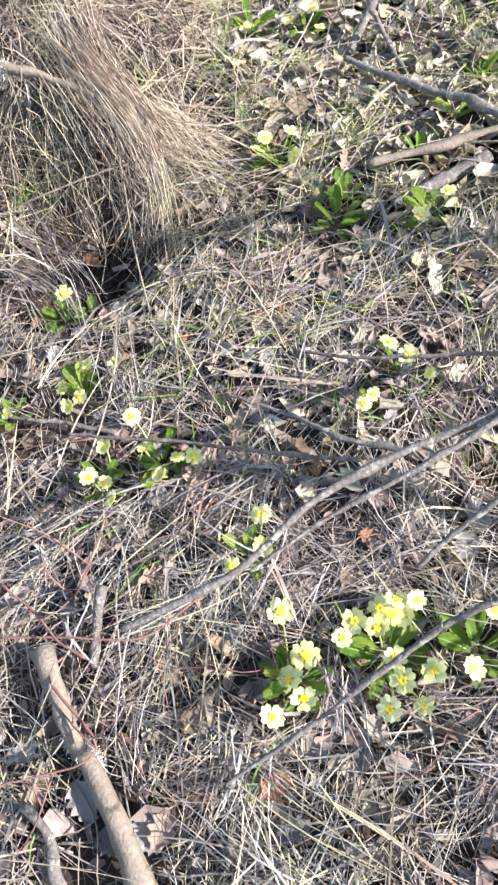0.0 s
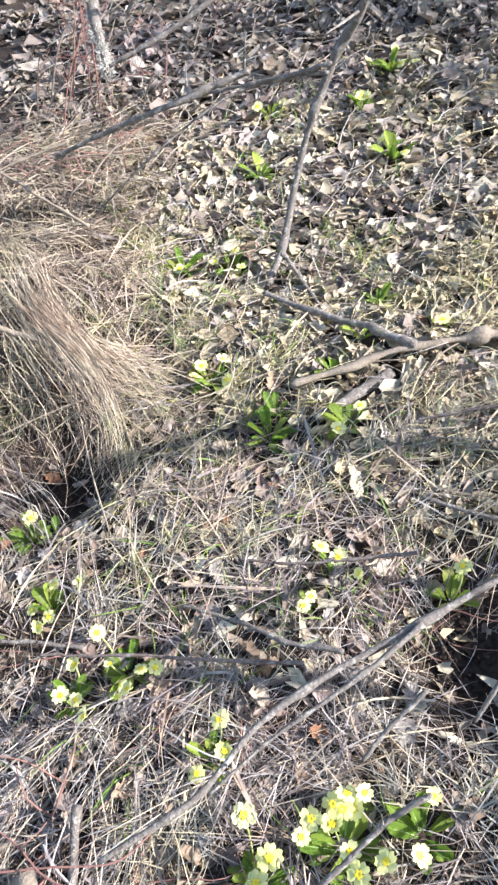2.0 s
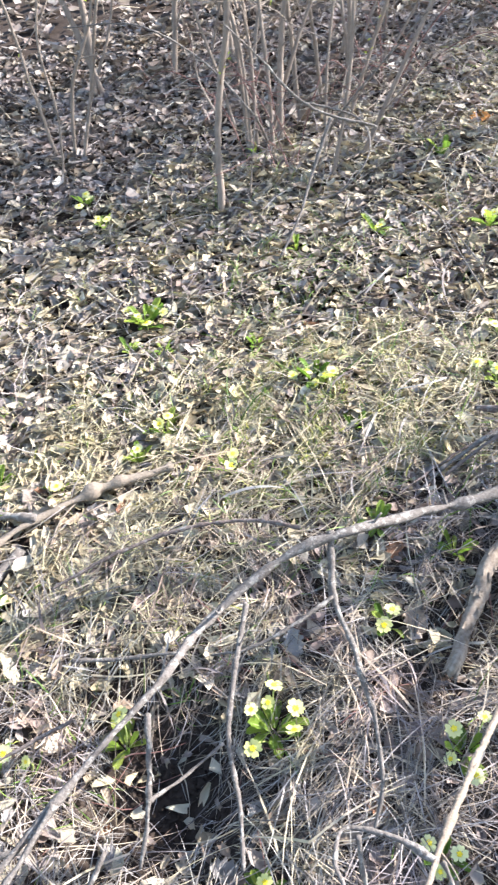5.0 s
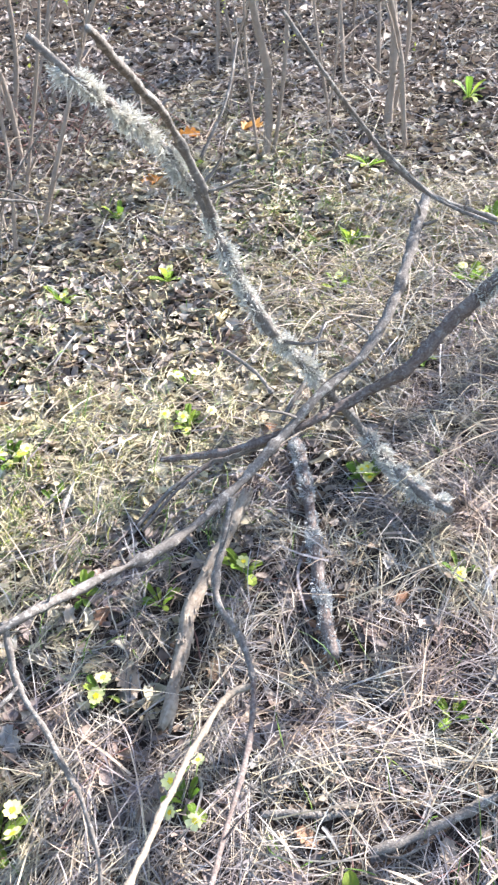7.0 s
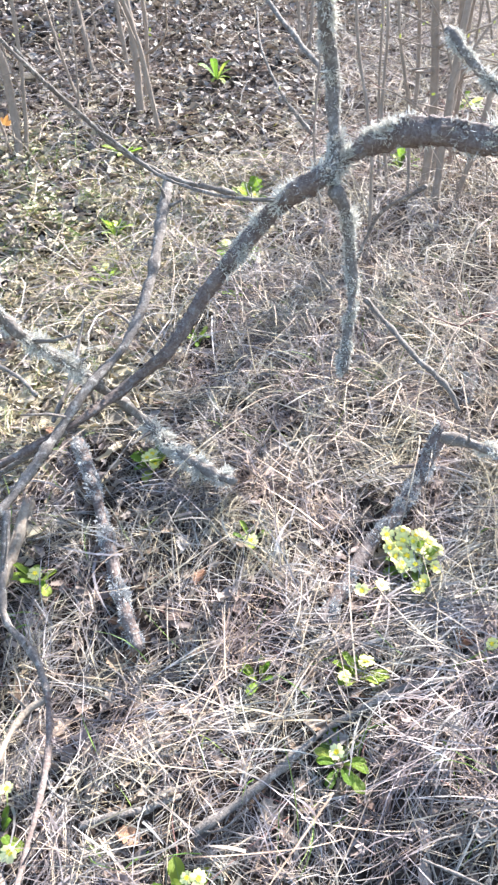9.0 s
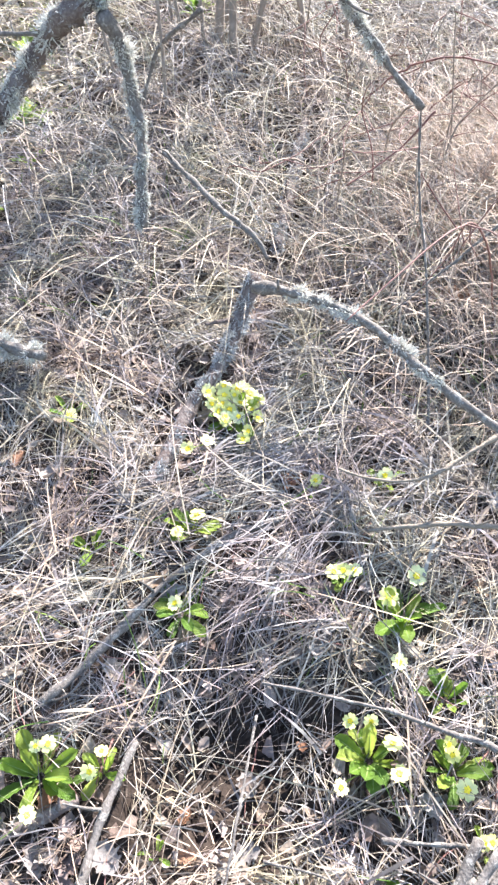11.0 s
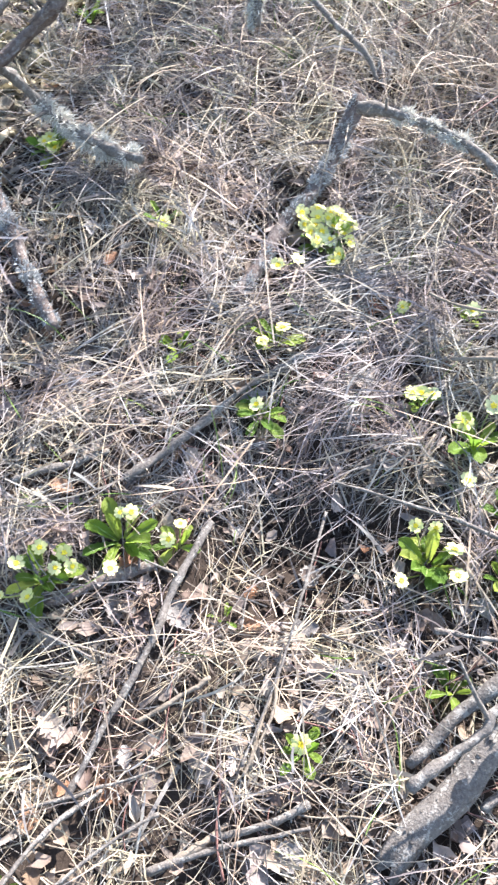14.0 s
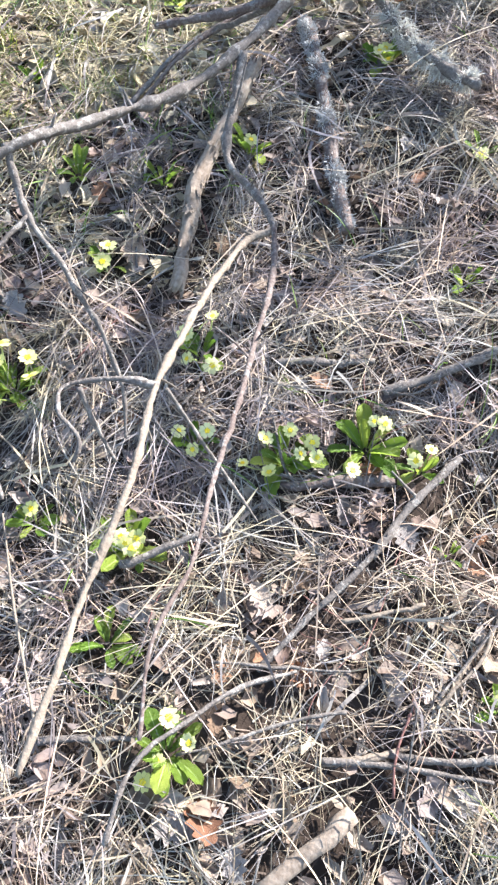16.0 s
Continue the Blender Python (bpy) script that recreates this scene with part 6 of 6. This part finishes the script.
def bramble(x, y, label, stems, spread, high, lean):
    """A thicket of thin arching stems with side twigs."""
    z = float(land(x, y))
    thing = tagged(empty("bramble", x, y, z), label, "bramble")
    for _ in range(stems):
        a = Vector((woods.gauss(0, spread), woods.gauss(0, spread), 0))
        a.z = float(land(x + a.x, y + a.y)) - z
        d = Vector((woods.gauss(lean[0], 0.22), woods.gauss(lean[1], 0.22), 0))
        top = woods.uniform(0.35, 1.0) * high
        pts = [a, a + d * 0.3 + Vector((0, 0, top * 0.7)), a + d * 0.7 + Vector((woods.gauss(0, 0.03), woods.gauss(0, 0.03), top)), a + d * 1.15 + Vector((0, 0, top * woods.uniform(0.4, 1.0)))]
        v, q, c, _ = tube([tuple(p) for p in pts], woods.uniform(0.0016, 0.0034), 0.001, 6, 0.1, 0.8, 0.02)
        stem = part("stem", raw_mesh("stem", v, q, woods.choice((BARK_RED, SHRUB_BARK, BARK_PALE))), thing)
        for _ in range(4):
            b = Vector(c[int(woods.uniform(0.25, 0.95) * (len(c) - 1))])
            e = Vector((woods.gauss(0, 1), woods.gauss(0, 1), woods.gauss(0.1, 0.8))).normalized() * woods.uniform(0.05, 0.2)
            tv, tq, _, _ = tube([tuple(b), tuple(b + e * 0.5 + Vector((woods.gauss(0, 0.012), woods.gauss(0, 0.012), 0))), tuple(b + e)], 0.0014, 0.0007, 5, 0.1, 0.6, 0.02)
            part("twig", raw_mesh("twig", tv, tq, BARK_RED), stem)
    return thing


shrub(1.316, 1.968, "slim bare sapling stem among dead leaves", [(0.000, 0.000, -0.002, 0.001, 1.50, 0.0110)])
shrub(1.640, 2.316, "cluster of thin bare grey stems in dead leaves", [(0.000, 0.000, -0.311, 0.173, 1.50, 0.0080), (0.009, -0.043, -0.068, 0.041, 1.50, 0.0070), (0.076, -0.090, 0.033, -0.022, 1.50, 0.0120), (0.054, -0.031, 0.398, -0.283, 1.50, 0.0070), (0.029, 0.103, -0.541, 0.285, 1.50, 0.0060), (-0.017, -0.045, -0.281, 0.161, 1.50, 0.0060), (0.025, -0.128, -0.141, 0.088, 1.50, 0.0070)])
shrub(1.690, 1.891, "small group of thin bare stems", [(0.000, 0.000, 0.119, -0.095, 1.50, 0.0060), (0.240, 0.280, 0.319, -0.267, 1.50, 0.0080), (0.058, 0.107, -0.030, 0.022, 1.50, 0.0050), (0.147, 0.064, 0.484, -0.451, 1.50, 0.0080)])
shrub(1.407, 3.175, "bare shrub with two grey stems", [(0.000, 0.000, -0.092, 0.034, 1.50, 0.0160), (-0.004, 0.049, 0.434, -0.176, 1.50, 0.0070)])
shrub(1.751, 3.099, "single bare grey stem", [(0.000, 0.000, 0.124, -0.062, 1.50, 0.0120)])
shrub(1.442, 3.165, "bare grey shrub stem in dead leaves", [(0.000, 0.000, -0.420, 0.181, 1.35, 0.0130)])
shrub(2.664, 1.587, "brown forked shrub stem", [(0.000, 0.000, -0.012, 0.016, 1.50, 0.0170), (0.031, -0.004, 0.150, -0.211, 1.50, 0.0090), (0.029, 0.049, -0.083, 0.103, 1.50, 0.0060)])
shrub(3.157, 1.343, "dark brown shrub stem with side twigs", [(0.000, 0.000, -0.028, 0.050, 1.50, 0.0190), (-0.174, -0.174, -0.117, 0.216, 1.50, 0.0100), (0.105, 0.047, 0.072, -0.136, 1.50, 0.0090)])
shrub(3.054, 1.533, "thin pale twiggy stems", [(0.000, 0.000, -0.147, 0.220, 1.50, 0.0060), (-0.063, -0.001, 0.082, -0.129, 1.50, 0.0050), (-0.070, 0.511, 0.211, -0.263, 1.50, 0.0060)])
shrub(2.702, 0.070, "clump of thin dead stems on the bank", [(0.000, 0.000, 0.029, -0.169, 1.50, 0.0120), (0.038, 0.053, 0.023, -0.123, 1.50, 0.0140), (0.029, -0.039, 0.049, -0.364, 1.50, 0.0100), (0.048, 0.147, -0.029, 0.118, 1.50, 0.0060), (-0.006, 0.079, -0.026, 0.115, 1.50, 0.0060)])
shrub(2.849, -0.250, "thin dead stems in the dry grass", [(0.000, 0.000, -0.006, 0.114, 1.50, 0.0070), (0.006, 0.106, -0.002, 0.027, 1.50, 0.0090), (-0.462, 0.445, -0.020, 0.072, 1.50, 0.0050), (-0.409, 0.580, -0.012, 0.035, 1.50, 0.0040)])
shrub(2.615, 2.741, "thin bare stems far back in the wood", [(0.000, 0.000, 0.136, -0.109, 1.50, 0.0090), (-0.301, -0.088, 0.137, -0.099, 1.50, 0.0100), (-0.140, -0.008, 0.574, -0.478, 1.50, 0.0060), (-0.242, -0.311, 0.436, -0.373, 1.50, 0.0050)])
shrub(0.377, 3.965, "thin bare stems far back in the wood", [(0.000, 0.000, 0.694, -0.081, 1.50, 0.0080), (0.184, 0.133, 0.374, -0.055, 1.08, 0.0060), (0.387, -0.117, 0.413, -0.087, 1.21, 0.0060)])
shrub(2.997, 0.242, "bare shrub stems behind the dark branch", [(0.000, 0.000, 0.026, -0.116, 1.50, 0.0080), (-0.133, -0.105, 0.040, -0.217, 1.50, 0.0120), (-0.133, 0.046, -0.008, 0.029, 1.50, 0.0050), (-0.077, -0.169, 0.023, -0.142, 1.50, 0.0080)])
for bx, by, count in ((1.10, 2.75, 4), (2.05, 2.35, 4), (1.95, 3.10, 5), (2.40, 3.50, 5), (3.45, 2.30, 5), (3.60, 1.75, 4), (4.10, 0.95, 5), (4.30, 0.20, 5), (4.60, 2.60, 5), (5.10, 1.50, 5), (5.40, 0.45, 6), (5.60, 2.40, 5), (6.30, 1.30, 6), (6.50, 3.10, 6)):
    shrub(bx, by, "thin grey bare stems farther back in the wood", [(woods.gauss(0, 0.09), woods.gauss(0, 0.09), woods.gauss(0, 0.28), woods.gauss(0, 0.28), woods.uniform(0.8, 1.6), woods.uniform(0.004, 0.010)) for _ in range(count)], 5)
bramble(-0.350, 0.365, "spray of thin reddish bramble over the straw", 5, 0.03, 0.07, (0.05, 0.0))
bramble(-0.45, 1.85, "thin bare twigs over the tussock", 10, 0.16, 0.16, (0.10, -0.04))
bramble(-0.411, 2.406, "tangle of thin dead reddish-brown bramble stems", 14, 0.10, 0.38, (0.12, -0.05))
bramble(-0.260, 3.606, "tangle of thin dead bramble stems behind the tussock", 16, 0.16, 0.45, (0.10, 0.00))
bramble(2.098, -0.643, "low tangle of dead bramble in the dry grass", 26, 0.22, 0.45, (-0.10, 0.05))
bramble(2.758, -0.216, "tangle of bare dead stems on the bank", 14, 0.16, 0.40, (-0.05, 0.05))
bramble(1.614, 1.978, "thin dead bramble stems in the shrubs", 10, 0.14, 0.35, (0.00, 0.05))
bramble(2.260, 2.202, "thin dead bramble stems in dead leaves", 9, 0.12, 0.35, (0.00, 0.00))

# ---- more fallen leaves, nestled in the grass ----
for _ in range(150):
    lx, ly = plants.uniform(-0.5, 1.7), plants.uniform(-0.45, 1.25)
    dead_leaf(lx, ly, plants.uniform(0.024, 0.046), plants.choice(("grey", "grey", "tan", "rust")))
